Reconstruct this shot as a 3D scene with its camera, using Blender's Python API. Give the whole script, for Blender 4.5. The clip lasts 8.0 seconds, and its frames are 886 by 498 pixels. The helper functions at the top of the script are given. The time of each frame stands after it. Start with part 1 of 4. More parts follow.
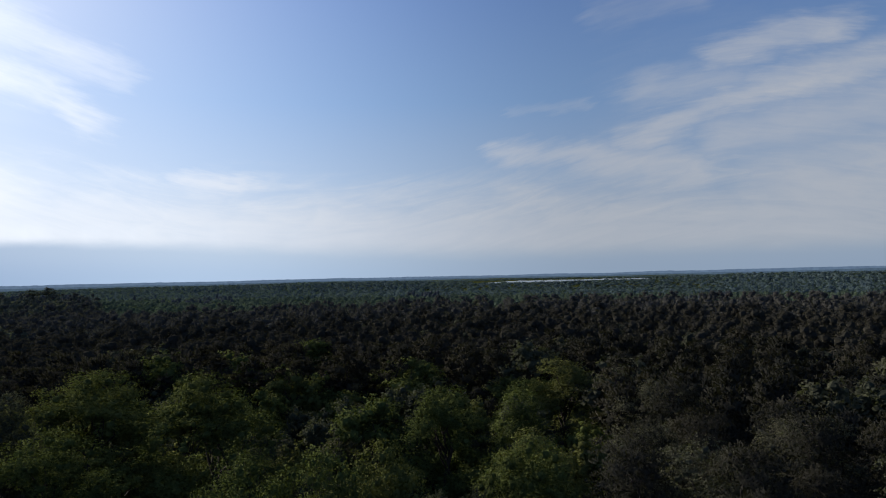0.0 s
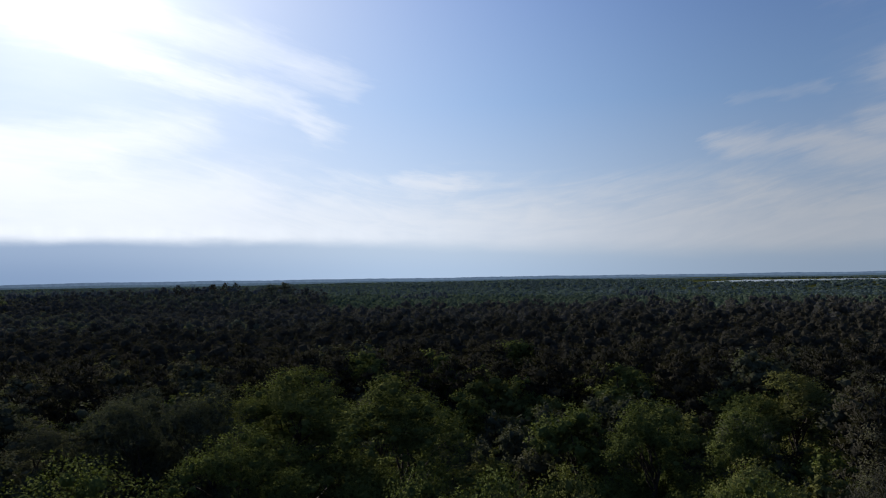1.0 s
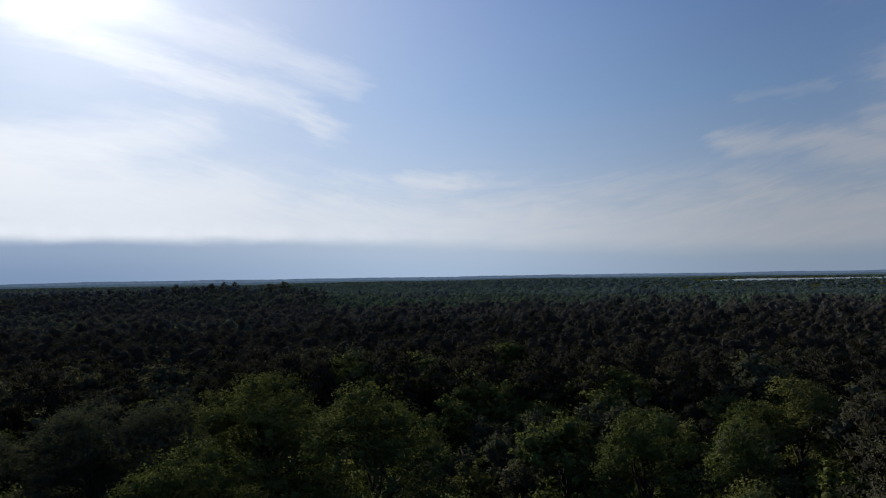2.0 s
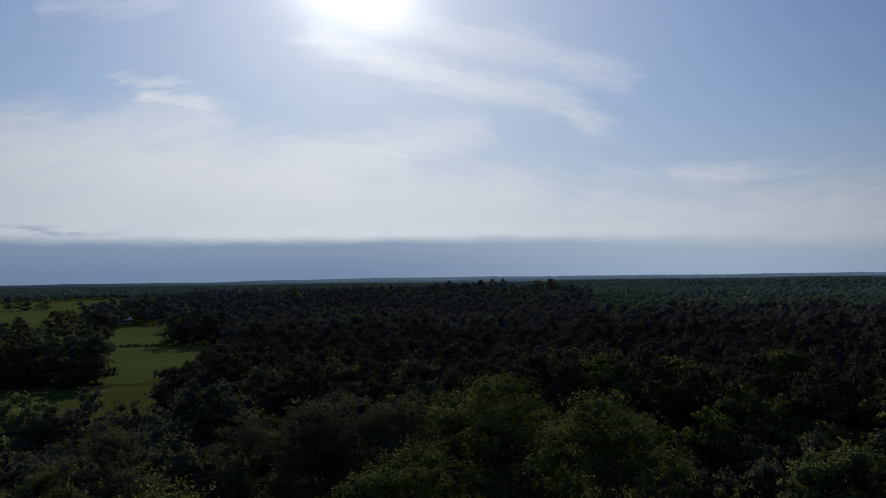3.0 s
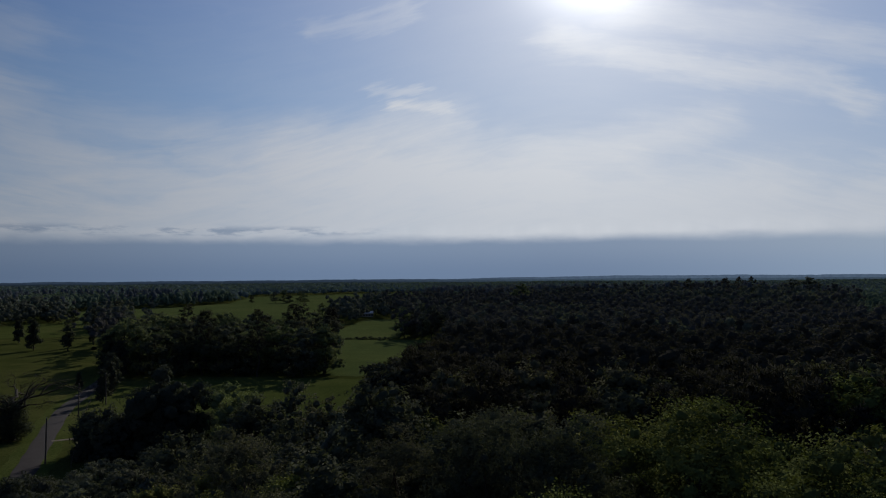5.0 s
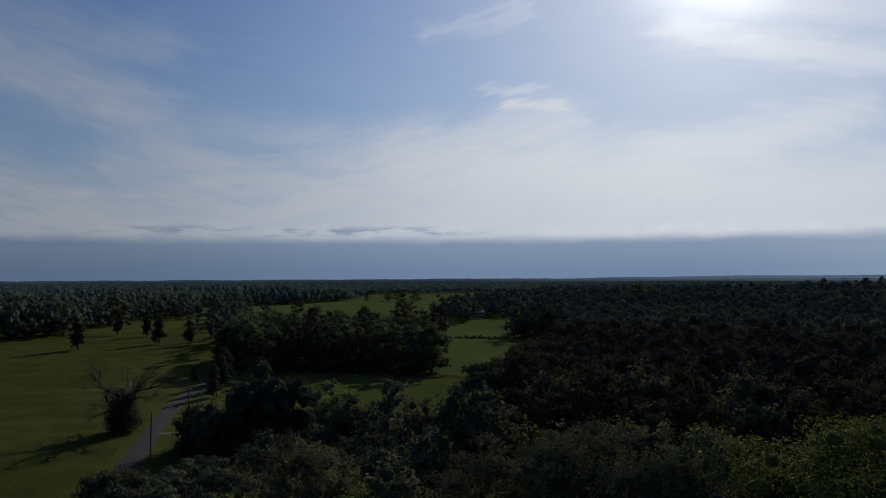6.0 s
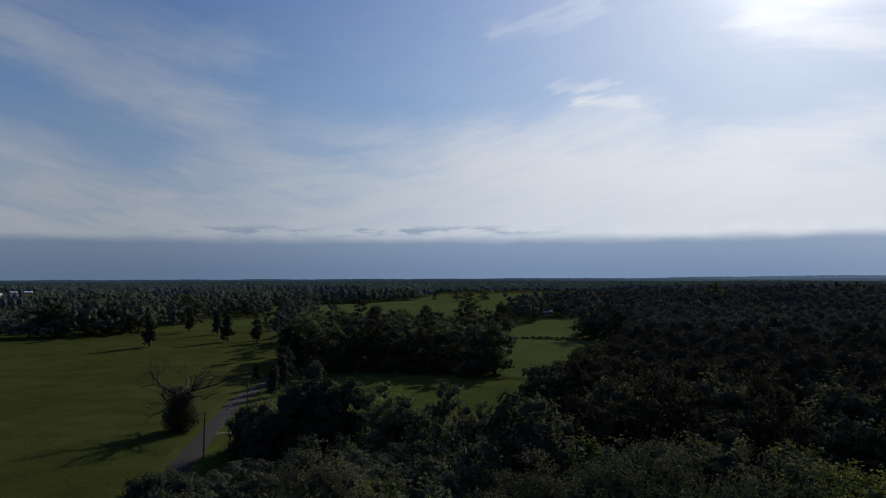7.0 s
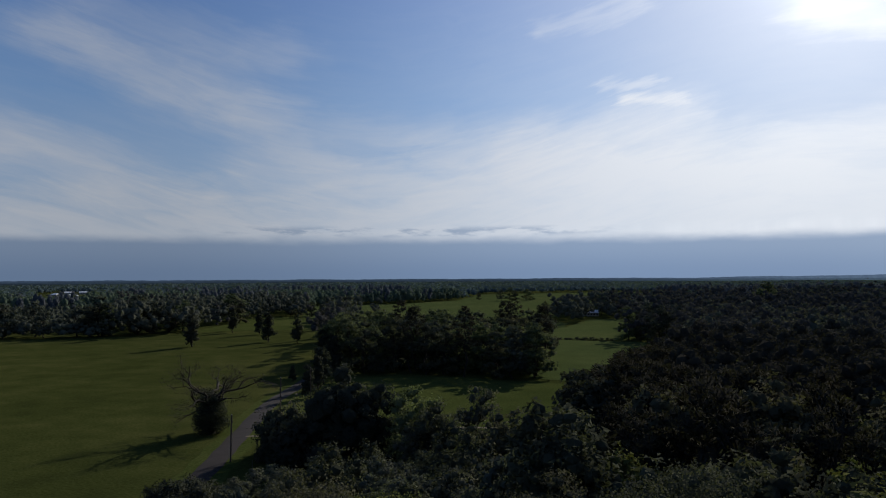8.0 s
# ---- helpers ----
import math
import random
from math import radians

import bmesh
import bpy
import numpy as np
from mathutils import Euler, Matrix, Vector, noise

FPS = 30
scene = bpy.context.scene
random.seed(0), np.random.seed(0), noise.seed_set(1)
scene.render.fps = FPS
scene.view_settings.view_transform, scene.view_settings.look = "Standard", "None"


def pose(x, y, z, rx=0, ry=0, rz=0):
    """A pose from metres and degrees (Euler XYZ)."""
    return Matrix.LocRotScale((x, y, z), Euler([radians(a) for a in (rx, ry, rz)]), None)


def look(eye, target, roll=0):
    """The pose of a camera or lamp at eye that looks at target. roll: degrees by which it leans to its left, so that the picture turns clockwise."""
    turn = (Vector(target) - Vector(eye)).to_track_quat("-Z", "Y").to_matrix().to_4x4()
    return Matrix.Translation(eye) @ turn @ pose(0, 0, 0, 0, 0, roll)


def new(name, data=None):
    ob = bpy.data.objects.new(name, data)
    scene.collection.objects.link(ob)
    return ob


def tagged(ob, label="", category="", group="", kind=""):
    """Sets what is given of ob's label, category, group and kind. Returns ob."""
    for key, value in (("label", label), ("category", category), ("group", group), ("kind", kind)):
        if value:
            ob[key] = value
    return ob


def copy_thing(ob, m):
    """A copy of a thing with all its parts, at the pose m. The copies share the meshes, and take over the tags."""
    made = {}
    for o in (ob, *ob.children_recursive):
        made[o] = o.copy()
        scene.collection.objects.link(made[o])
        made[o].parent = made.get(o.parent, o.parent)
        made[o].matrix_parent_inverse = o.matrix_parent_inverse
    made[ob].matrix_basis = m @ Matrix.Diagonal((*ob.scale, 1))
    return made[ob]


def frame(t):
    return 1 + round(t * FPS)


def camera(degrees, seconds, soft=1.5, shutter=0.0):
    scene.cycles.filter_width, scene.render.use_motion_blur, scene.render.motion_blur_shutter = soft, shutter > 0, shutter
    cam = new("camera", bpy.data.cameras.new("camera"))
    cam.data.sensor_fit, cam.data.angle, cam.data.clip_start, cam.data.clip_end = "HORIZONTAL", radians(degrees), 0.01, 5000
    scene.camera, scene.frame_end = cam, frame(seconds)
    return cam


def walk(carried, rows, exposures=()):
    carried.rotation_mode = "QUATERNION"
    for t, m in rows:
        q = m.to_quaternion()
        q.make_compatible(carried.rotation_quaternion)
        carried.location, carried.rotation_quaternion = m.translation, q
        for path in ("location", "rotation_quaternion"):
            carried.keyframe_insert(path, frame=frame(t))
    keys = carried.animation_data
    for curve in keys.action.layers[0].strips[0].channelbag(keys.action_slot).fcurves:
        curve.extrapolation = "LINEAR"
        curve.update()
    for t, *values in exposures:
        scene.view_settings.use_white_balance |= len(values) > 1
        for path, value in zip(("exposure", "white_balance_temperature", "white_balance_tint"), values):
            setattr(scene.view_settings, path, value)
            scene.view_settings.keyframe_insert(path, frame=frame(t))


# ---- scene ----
# The drone's way over the woods: seconds, x, y, z, heading, tilt, lean
ROWS = (
    (0.0, -19.51, -12.89, 33.87, -51.57, 1.90, 1.32),
    (0.5, -16.28, -11.36, 33.86, -51.47, 1.86, 1.35),
    (0.6, -15.88, -10.98, 33.89, -51.20, 1.88, 1.27),
    (0.7, -15.48, -10.61, 33.92, -49.62, 1.90, 1.19),
    (0.8, -15.02, -10.36, 33.99, -42.51, 2.00, 1.20),
    (0.9, -14.54, -10.15, 34.07, -37.67, 2.05, 1.08),
    (1.0, -14.04, -9.97, 34.13, -35.57, 2.02, 0.95),
    (1.5, -11.31, -8.43, 34.12, -35.42, 1.96, 0.96),
    (1.7, -10.27, -7.81, 34.10, -35.41, 1.94, 0.98),
    (2.1, -8.01, -6.43, 34.10, -35.20, 1.96, 0.98),
    (2.4, -6.32, -5.39, 34.09, -32.30, 1.98, 0.97),
    (2.6, -5.20, -4.70, 34.09, -27.80, 1.99, 0.97),
    (2.8, -4.07, -4.00, 34.09, -22.32, 2.00, 0.97),
    (2.9, -3.50, -3.49, 34.10, -19.53, 2.02, 0.79),
    (3.0, -2.94, -2.96, 34.11, -15.11, 2.03, 0.79),
    (3.1, -2.36, -2.41, 34.12, -10.27, 2.11, 0.71),
    (3.2, -1.76, -1.81, 34.09, -5.60, 2.11, 0.64),
    (3.3, -1.16, -1.22, 34.06, -2.00, 2.10, 0.57),
    (3.4, -0.57, -0.62, 34.03, -0.48, 2.09, 0.50),
    (3.5, -0.00, 0.00, 34.00, 0.00, 2.07, 0.41),
    (4.0, 2.27, 3.17, 33.88, -0.01, 2.05, 0.38),
    (4.5, 4.10, 6.51, 33.70, -0.03, 2.05, 0.43),
    (4.7, 4.60, 7.92, 33.68, 0.10, 2.04, 0.46),
    (4.9, 5.09, 9.33, 33.66, 1.60, 2.04, 0.48),
    (5.0, 5.34, 10.04, 33.65, 2.81, 2.03, 0.49),
    (5.2, 6.03, 11.53, 33.54, 6.11, 2.08, 0.35),
    (5.4, 6.15, 13.31, 33.38, 9.00, 2.07, 0.34),
    (5.6, 6.28, 15.08, 33.23, 10.70, 2.06, 0.33),
    (5.9, 6.48, 17.74, 32.99, 11.40, 2.05, 0.33),
    (6.3, 6.73, 21.29, 32.67, 11.46, 2.03, 0.31),
    (6.5, 6.96, 22.57, 32.62, 11.47, 2.04, 0.30),
    (6.7, 7.08, 23.76, 32.63, 12.60, 2.04, 0.28),
    (7.0, 7.26, 25.55, 32.65, 16.71, 2.03, 0.25),
    (7.2, 7.42, 26.92, 32.61, 18.90, 2.04, 0.26),
    (7.3, 7.50, 27.61, 32.59, 19.70, 2.04, 0.26),
    (7.5, 7.66, 28.98, 32.55, 20.20, 2.05, 0.26),
    (8.0, 7.63, 32.01, 32.51, 20.16, 2.05, 0.35),
)


def drone_pose(x, y, z, heading, tilt, lean):
    return pose(x, y, z, 0, 0, heading) @ pose(0, 0, 0, 90 + tilt) @ pose(0, 0, 0, 0, 0, -lean)


cam = camera(60.68, 8.0, soft=1.1, shutter=0.0)
# the clip's camera closes down as it turns to the sun
STOPS = ((0.0, 0.38), (0.6, 0.36), (1.0, 0.33), (1.4, 0.2), (1.7, 0.16), (2.8, -0.16), (3.4, -0.30), (4.6, -0.38), (5.2, -0.36), (6.5, -0.18), (7.2, -0.04), (8.0, 0.05))
walk(cam, [(r[0], drone_pose(*r[1:])) for r in ROWS], STOPS)

# ---------------------------------------------------------------- sky and sun
SUN_AZ, SUN_EL = 8.8, 24.0          # degrees right of +y, degrees up
SUN_DIR = Vector((math.sin(radians(SUN_AZ)) * math.cos(radians(SUN_EL)),
                  math.cos(radians(SUN_AZ)) * math.cos(radians(SUN_EL)), math.sin(radians(SUN_EL))))

sun_data = bpy.data.lights.new("sun", "SUN")
sun_data.energy, sun_data.angle, sun_data.color = 4.5, radians(0.6), (1.0, 0.93, 0.82)
sun = new("sun", sun_data)
sun.matrix_world = look(SUN_DIR * 100, (0, 0, 0))

world = bpy.data.worlds.new("sky")
scene.world = world
world.use_nodes = True
wn, wl = world.node_tree.nodes, world.node_tree.links
wn.clear()


class Nodes:
    """Short hand for building node trees."""

    def __init__(self, tree):
        self.n, self.l = tree.nodes, tree.links

    def put(self, node, i, v):
        if v is None:
            return
        if isinstance(v, bpy.types.NodeSocket):
            self.l.new(v, node.inputs[i])
        else:
            node.inputs[i].default_value = v

    def math(self, op, a, b=None, c=None, clamp=False):
        k = self.n.new("ShaderNodeMath")
        k.operation, k.use_clamp = op, clamp
        for i, v in enumerate((a, b, c)):
            self.put(k, i, v)
        return k.outputs[0]

    def vec(self, op, a, b=None, scale=None):
        k = self.n.new("ShaderNodeVectorMath")
        k.operation = op
        self.put(k, 0, a)
        self.put(k, 1, b)
        if scale is not None:
            self.put(k, 3, scale)
        return k.outputs["Value"] if op in ("LENGTH", "DOT_PRODUCT", "DISTANCE") else k.outputs[0]

    def xyz(self, x, y, z):
        k = self.n.new("ShaderNodeCombineXYZ")
        for i, v in enumerate((x, y, z)):
            self.put(k, i, v)
        return k.outputs[0]

    def split(self, v):
        k = self.n.new("ShaderNodeSeparateXYZ")
        self.put(k, 0, v)
        return k.outputs

    def ramp(self, v, a, b, lo=0.0, hi=1.0, kind="SMOOTHSTEP"):
        k = self.n.new("ShaderNodeMapRange")
        k.interpolation_type = kind
        for i, q in enumerate((v, a, b, lo, hi)):
            self.put(k, i, q)
        return k.outputs[0]

    def noise(self, v, scale, detail=3.0, rough=0.5, dist=0.0, color=False):
        k = self.n.new("ShaderNodeTexNoise")
        self.put(k, "Vector", v)
        self.put(k, "Scale", scale)
        self.put(k, "Detail", detail)
        self.put(k, "Roughness", rough)
        self.put(k, "Distortion", dist)
        return k.outputs["Color" if color else "Fac"]

    def mix(self, f, a, b, mode="MIX"):
        k = self.n.new("ShaderNodeMix")
        k.data_type, k.blend_type = "RGBA", mode
        self.put(k, 0, f)
        for i, v in ((6, a), (7, b)):
            self.put(k, i, (*v, 1.0) if isinstance(v, tuple) and len(v) == 3 else v)
        return k.outputs[2]

    def colors(self, f, stops):
        k = self.n.new("ShaderNodeValToRGB")
        while len(k.color_ramp.elements) < len(stops):
            k.color_ramp.elements.new(0.5)
        for e, (p, c) in zip(k.color_ramp.elements, stops):
            e.position, e.color = p, (*c, 1.0)
        self.put(k, 0, f)
        return k.outputs[0]


W = Nodes(world.node_tree)
to = wn.new("ShaderNodeTexCoord").outputs["Generated"]
way = W.vec("NORMALIZE", to)
wx, wy, wz = W.split(way)
el = W.math("MULTIPLY", W.math("ARCSINE", wz), 57.29578)
az = W.math("MULTIPLY", W.math("ARCTAN2", W.math("MULTIPLY", wx, -1.0), wy), 57.29578)
off_sun = W.math("MULTIPLY", W.math("ARCCOSINE", W.math("MINIMUM", W.vec("DOT_PRODUCT", way, tuple(SUN_DIR)), 0.99999)), 57.29578)

sky = wn.new("ShaderNodeTexSky")
sky.sky_type, sky.sun_disc = "NISHITA", False
sky.sun_elevation, sky.sun_rotation = radians(SUN_EL), radians(SUN_AZ)
sky.air_density, sky.dust_density, sky.ozone_density, sky.altitude = 1.0, 1.0, 2.0, 60.0
SKY_STRENGTH = 0.065
base = W.vec("SCALE", sky.outputs[0], scale=SKY_STRENGTH)
blue = W.colors(W.ramp(el, 0.0, 40.0, kind="LINEAR"), [
    (0.0, (0.42, 0.50, 0.64)), (0.18, (0.34, 0.47, 0.69)), (0.32, (0.212, 0.37, 0.665)), (0.52, (0.136, 0.262, 0.585)), (0.75, (0.112, 0.22, 0.50)), (1.0, (0.10, 0.19, 0.45))])
base = W.mix(0.85, base, blue)
base = W.mix(W.ramp(az, -28.0, 12.0), base, W.mix(1.0, base, (0.89, 0.96, 1.0), "MULTIPLY"))

# veil of light round the sun
glow_wide = W.math("POWER", 2.71828, W.math("MULTIPLY", W.math("POWER", W.math("DIVIDE", off_sun, 21.0), 1.5), -1.0))
glow_mid = W.math("POWER", 2.71828, W.math("MULTIPLY", W.math("DIVIDE", off_sun, 7.0), -1.0))
glow_core = W.math("POWER", 2.71828, W.math("MULTIPLY", W.math("POWER", W.math("DIVIDE", off_sun, 3.9), 2.0), -1.0))

# cirrus: strokes in degrees of heading and height, frayed by noise
flat = W.xyz(az, el, 0.0)
# the wisps sweep down, up and down again across the sky
sweep = W.math("MULTIPLY", W.math("COSINE", W.math("MULTIPLY", W.math("ADD", az, 40.0), 2 * math.pi / 66.0)), 3.15)
along = W.xyz(W.math("MULTIPLY", az, 0.10), W.math("MULTIPLY", W.math("ADD", el, sweep), 0.62), 0.0)
warp = W.vec("SUBTRACT", W.noise(flat, 0.09, 4.0, 0.6, color=True), (0.5, 0.5, 0.5))
warp = W.vec("MULTIPLY", warp, (5.0, 3.0, 0.0))
fine = W.vec("SUBTRACT", W.noise(along, 2.2, 4.0, 0.65, color=True), (0.5, 0.5, 0.5))
fine = W.vec("MULTIPLY", fine, (4.2, 2.0, 0.0))
at = W.vec("ADD", W.vec("ADD", flat, warp), fine)
strokes = []


def stroke(a1, e1, a2, e2, half, strength):
    """One wisp from one place in the sky to another, in degrees."""
    ba = Vector((a2 - a1, (e2 - e1), 0))
    pa = W.vec("SUBTRACT", at, (a1, e1, 0.0))
    h = W.math("MULTIPLY", W.vec("DOT_PRODUCT", pa, tuple(ba)), 1.0 / ba.length_squared, clamp=True)
    rest = W.vec("SUBTRACT", pa, W.vec("SCALE", tuple(ba), scale=h))
    d = W.vec("LENGTH", W.vec("MULTIPLY", rest, (0.8, 1.25, 0.0)))
    strokes.append(W.ramp(d, half * 1.75, 0.0, 0.0, strength * 1.3))


# fan of wisps to the right, over the lake
stroke(-66.3, 9.6, -74.8, 12.0, 1.3, 0.55)
stroke(-74.8, 12.0, -86.0, 13.4, 1.6, 0.6)
stroke(-72.3, 14.6, -79.5, 15.4, 1.2, 0.5)
stroke(-67.2, 12.9, -72.7, 12.8, 1.5, 0.35)
stroke(-72.9, 8.9, -84.0, 10.7, 1.9, 0.45)
stroke(-55.9, 9.0, -63.4, 8.7, 1.0, 0.5)
stroke(-63.4, 8.3, -69.4, 7.1, 1.5, 0.5)
stroke(-56.8, 12.1, -62.7, 12.4, 0.6, 0.18)
stroke(-63.3, 18.7, -70.2, 18.6, 1.0, 0.15)
stroke(-78.0, 6.0, -92.0, 9.0, 3.0, 0.4)
stroke(-33.1, 7.6, -36.8, 7.0, 0.7, 0.55)
# long wisps that fall away from the sun
stroke(-6.4, 17.2, -15.5, 14.6, 1.3, 0.4)
stroke(-15.5, 14.6, -24.2, 12.7, 1.2, 0.4)
stroke(-24.2, 12.7, -27.2, 10.8, 1.0, 0.4)
stroke(-11.5, 18.7, -21.4, 16.3, 1.5, 0.3)
stroke(-21.4, 16.3, -28.7, 13.9, 1.2, 0.3)
stroke(-4.6, 8.2, -16.6, 10.7, 1.7, 0.4)
stroke(-11.3, 7.0, -20.1, 7.1, 1.5, 0.3)
stroke(-25.1, 5.2, -34.0, 5.0, 0.8, 0.3)
# the broad fan left of the sun
stroke(19.1, 8.6, 11.2, 9.4, 2.4, 0.45)
stroke(11.2, 9.4, 3.5, 11.0, 2.4, 0.5)
stroke(16.0, 7.4, 4.0, 8.6, 3.0, 0.6)
stroke(33.0, 9.4, 20.0, 6.6, 1.6, 0.4)
stroke(20.0, 6.6, 8.0, 5.2, 1.8, 0.5)
stroke(10.0, 8.2, -10.0, 8.6, 2.2, 0.5)
stroke(6.1, 12.5, 2.9, 12.4, 0.75, 0.6)
stroke(7.8, 13.8, 4.4, 14.0, 0.5, 0.3)
stroke(11.6, 18.0, 5.0, 19.6, 0.8, 0.24)
stroke(14.0, 8.0, -5.0, 6.8, 3.6, 0.75)
stroke(2.0, 6.0, -20.0, 5.5, 2.6, 0.5)
stroke(34.2, 7.9, 19.4, 5.9, 2.0, 0.35)
stroke(32.1, 10.6, 20.3, 10.6, 1.6, 0.2)
stroke(30.4, 8.1, 22.9, 7.0, 1.6, 0.4)
stroke(47.4, 16.6, 40.1, 13.6, 2.0, 0.34)
stroke(40.1, 13.6, 33.3, 10.9, 2.4, 0.38)
stroke(33.3, 10.9, 30.3, 9.4, 1.6, 0.3)
stroke(46.0, 18.4, 36.0, 15.4, 2.4, 0.16)
stroke(42.8, 14.9, 32.2, 16.1, 2.0, 0.2)
stroke(53.0, 9.5, 44.0, 7.0, 2.2, 0.45)
total = strokes[0]
for s in strokes[1:]:
    total = W.math("MAXIMUM", total, s)
fibre = W.noise(W.vec("ADD", along, W.vec("SCALE", warp, scale=0.10)), 1.5, 7.0, 0.62, 0.9)
tuft = W.noise(W.vec("ADD", W.vec("MULTIPLY", flat, (0.16, 0.42, 0.0)), W.vec("SCALE", warp, scale=0.22)), 1.0, 6.0, 0.6, 0.4)
grain = W.math("ADD", W.math("MULTIPLY", W.math("SUBTRACT", fibre, 0.5), 1.15), W.math("MULTIPLY", W.math("SUBTRACT", tuft, 0.5), 0.75))
thin = W.math("MAXIMUM", W.ramp(az, -36.0, -20.0), W.ramp(az, -58.0, -66.0))
thin = W.math("MULTIPLY", thin, W.ramp(el, 30.0, 10.0, 0.0, 0.10))
cirrus = W.math("ADD", W.math("ADD", total, thin), W.math("MULTIPLY", grain, W.math("ADD", W.math("MULTIPLY", total, 0.85), W.math("ADD", thin, 0.05))))
cirrus = W.ramp(cirrus, 0.05, 1.05, 0.0, 0.95, kind="LINEAR")

# pale veil above the bank of cloud on the horizon
ragged = W.math("ADD", el, W.math("MULTIPLY", W.math("SUBTRACT", W.noise(W.vec("MULTIPLY", flat, (0.10, 0.35, 0.0)), 1.0, 4.0, 0.6), 0.5), 3.5))
veil_top = W.ramp(W.math("ABSOLUTE", W.math("SUBTRACT", az, 2.0)), 34.0, 8.0, 8.5, 12.0)
veil = W.math("MULTIPLY", W.ramp(W.math("SUBTRACT", ragged, W.math("MULTIPLY", grain, 4.5)), veil_top, 3.2, 0.0, 0.84), W.math("ADD", 1.0, W.math("MULTIPLY", grain, 0.8)), clamp=True)

lit = W.mix(glow_wide, (0.57, 0.61, 0.69), (0.93, 0.955, 0.99))
pale = W.mix(glow_wide, (0.54, 0.59, 0.675), (0.90, 0.94, 0.99))
air = W.mix(W.math("MULTIPLY", glow_wide, 0.62, clamp=True), base, (0.66, 0.72, 0.82))
air = W.mix(cirrus, air, lit)
air = W.mix(veil, air, pale)

# the bank of slate cloud along the horizon, with a thin lit rim
edge = W.math("ADD", W.ramp(az, -60.0, -18.0, 1.65, 2.75), W.math("MULTIPLY", W.math("SUBTRACT", W.noise(W.vec("MULTIPLY", flat, (0.22, 0.75, 0.0)), 1.0, 4.0, 0.55), 0.5), 0.7))
soft_edge = W.ramp(az, -60.0, -12.0, 1.5, 0.8)
above = W.math("DIVIDE", W.math("SUBTRACT", el, edge), soft_edge)
bank = W.ramp(above, 0.6, -0.6)
rim = W.math("MULTIPLY", W.ramp(W.math("ABSOLUTE", W.math("SUBTRACT", above, 0.7)), 1.0, 0.0), W.math("MULTIPLY", glow_wide, W.ramp(W.noise(W.vec("MULTIPLY", flat, (0.5, 0.0, 0.0)), 1.0, 3.0), 0.35, 0.7, 0.02, 0.22)))
clear_side = W.ramp(az, -4.0, -40.0)
slate = W.mix(W.ramp(el, 0.0, 2.6), W.mix(clear_side, (0.178, 0.262, 0.415), (0.36, 0.47, 0.63)), W.mix(clear_side, (0.24, 0.325, 0.47), (0.42, 0.51, 0.63)))
air = W.mix(bank, air, slate)
puff = W.noise(W.vec("MULTIPLY", flat, (0.30, 1.5, 0.0)), 1.0, 6.0, 0.62)
puffs = W.math("MULTIPLY", W.ramp(W.math("ABSOLUTE", W.math("SUBTRACT", el, 3.35)), 0.55, 0.05), W.ramp(puff, 0.46, 0.62))
puffs = W.math("MULTIPLY", puffs, W.math("MULTIPLY", W.ramp(az, 5.0, 14.0), W.ramp(az, 42.0, 30.0)))
air = W.mix(W.math("MULTIPLY", puffs, 0.75), air, slate)

turn = W.math("ABSOLUTE", W.math("ADD", az, 8.5))
dim = W.math("ADD", W.ramp(az, -28.0, -66.0, 0.0, 0.43), W.ramp(az, 6.0, 44.0, 0.0, 0.37))
dim = W.math("ADD", dim, W.ramp(turn, 62.0, 135.0, 0.0, 0.12))
air = W.vec("SCALE", air, scale=W.math("SUBTRACT", 1.0, dim))
shine = W.math("ADD", W.math("MULTIPLY", glow_mid, 0.62), W.math("MULTIPLY", glow_core, 1.9))
shine = W.math("ADD", shine, W.math("MULTIPLY", rim, 0.6))
air = W.mix(1.0, air, W.vec("SCALE", (1.0, 0.97, 0.92), scale=shine), "ADD")
back = wn.new("ShaderNodeBackground")
wl.new(air, back.inputs[0])
back.inputs[1].default_value = 1.0
out = wn.new("ShaderNodeOutputWorld")
wl.new(back.outputs[0], out.inputs[0])


# ---------------------------------------------------------------- materials
def material(name):
    m = bpy.data.materials.new(name)
    m.use_nodes = True
    m.node_tree.nodes.clear()
    return m, Nodes(m.node_tree)


def finish(N, shader):
    o = N.n.new("ShaderNodeOutputMaterial")
    N.l.new(shader, o.inputs[0])


def principled(N, color, rough=0.8, bump=None, strength=0.3, distance=0.05, metal=0.0):
    p = N.n.new("ShaderNodeBsdfPrincipled")
    N.put(p, "Base Color", (*color, 1.0) if isinstance(color, tuple) else color)
    N.put(p, "Roughness", rough)
    N.put(p, "Metallic", metal)
    p.inputs["Specular IOR Level"].default_value = 0.08
    if bump is not None:
        b = N.n.new("ShaderNodeBump")
        b.inputs["Strength"].default_value = strength
        b.inputs["Distance"].default_value = distance
        N.l.new(bump, b.inputs["Height"])
        N.l.new(b.outputs[0], p.inputs["Normal"])
    return p.outputs[0]


def position(N):
    return N.n.new("ShaderNodeNewGeometry").outputs["Position"]


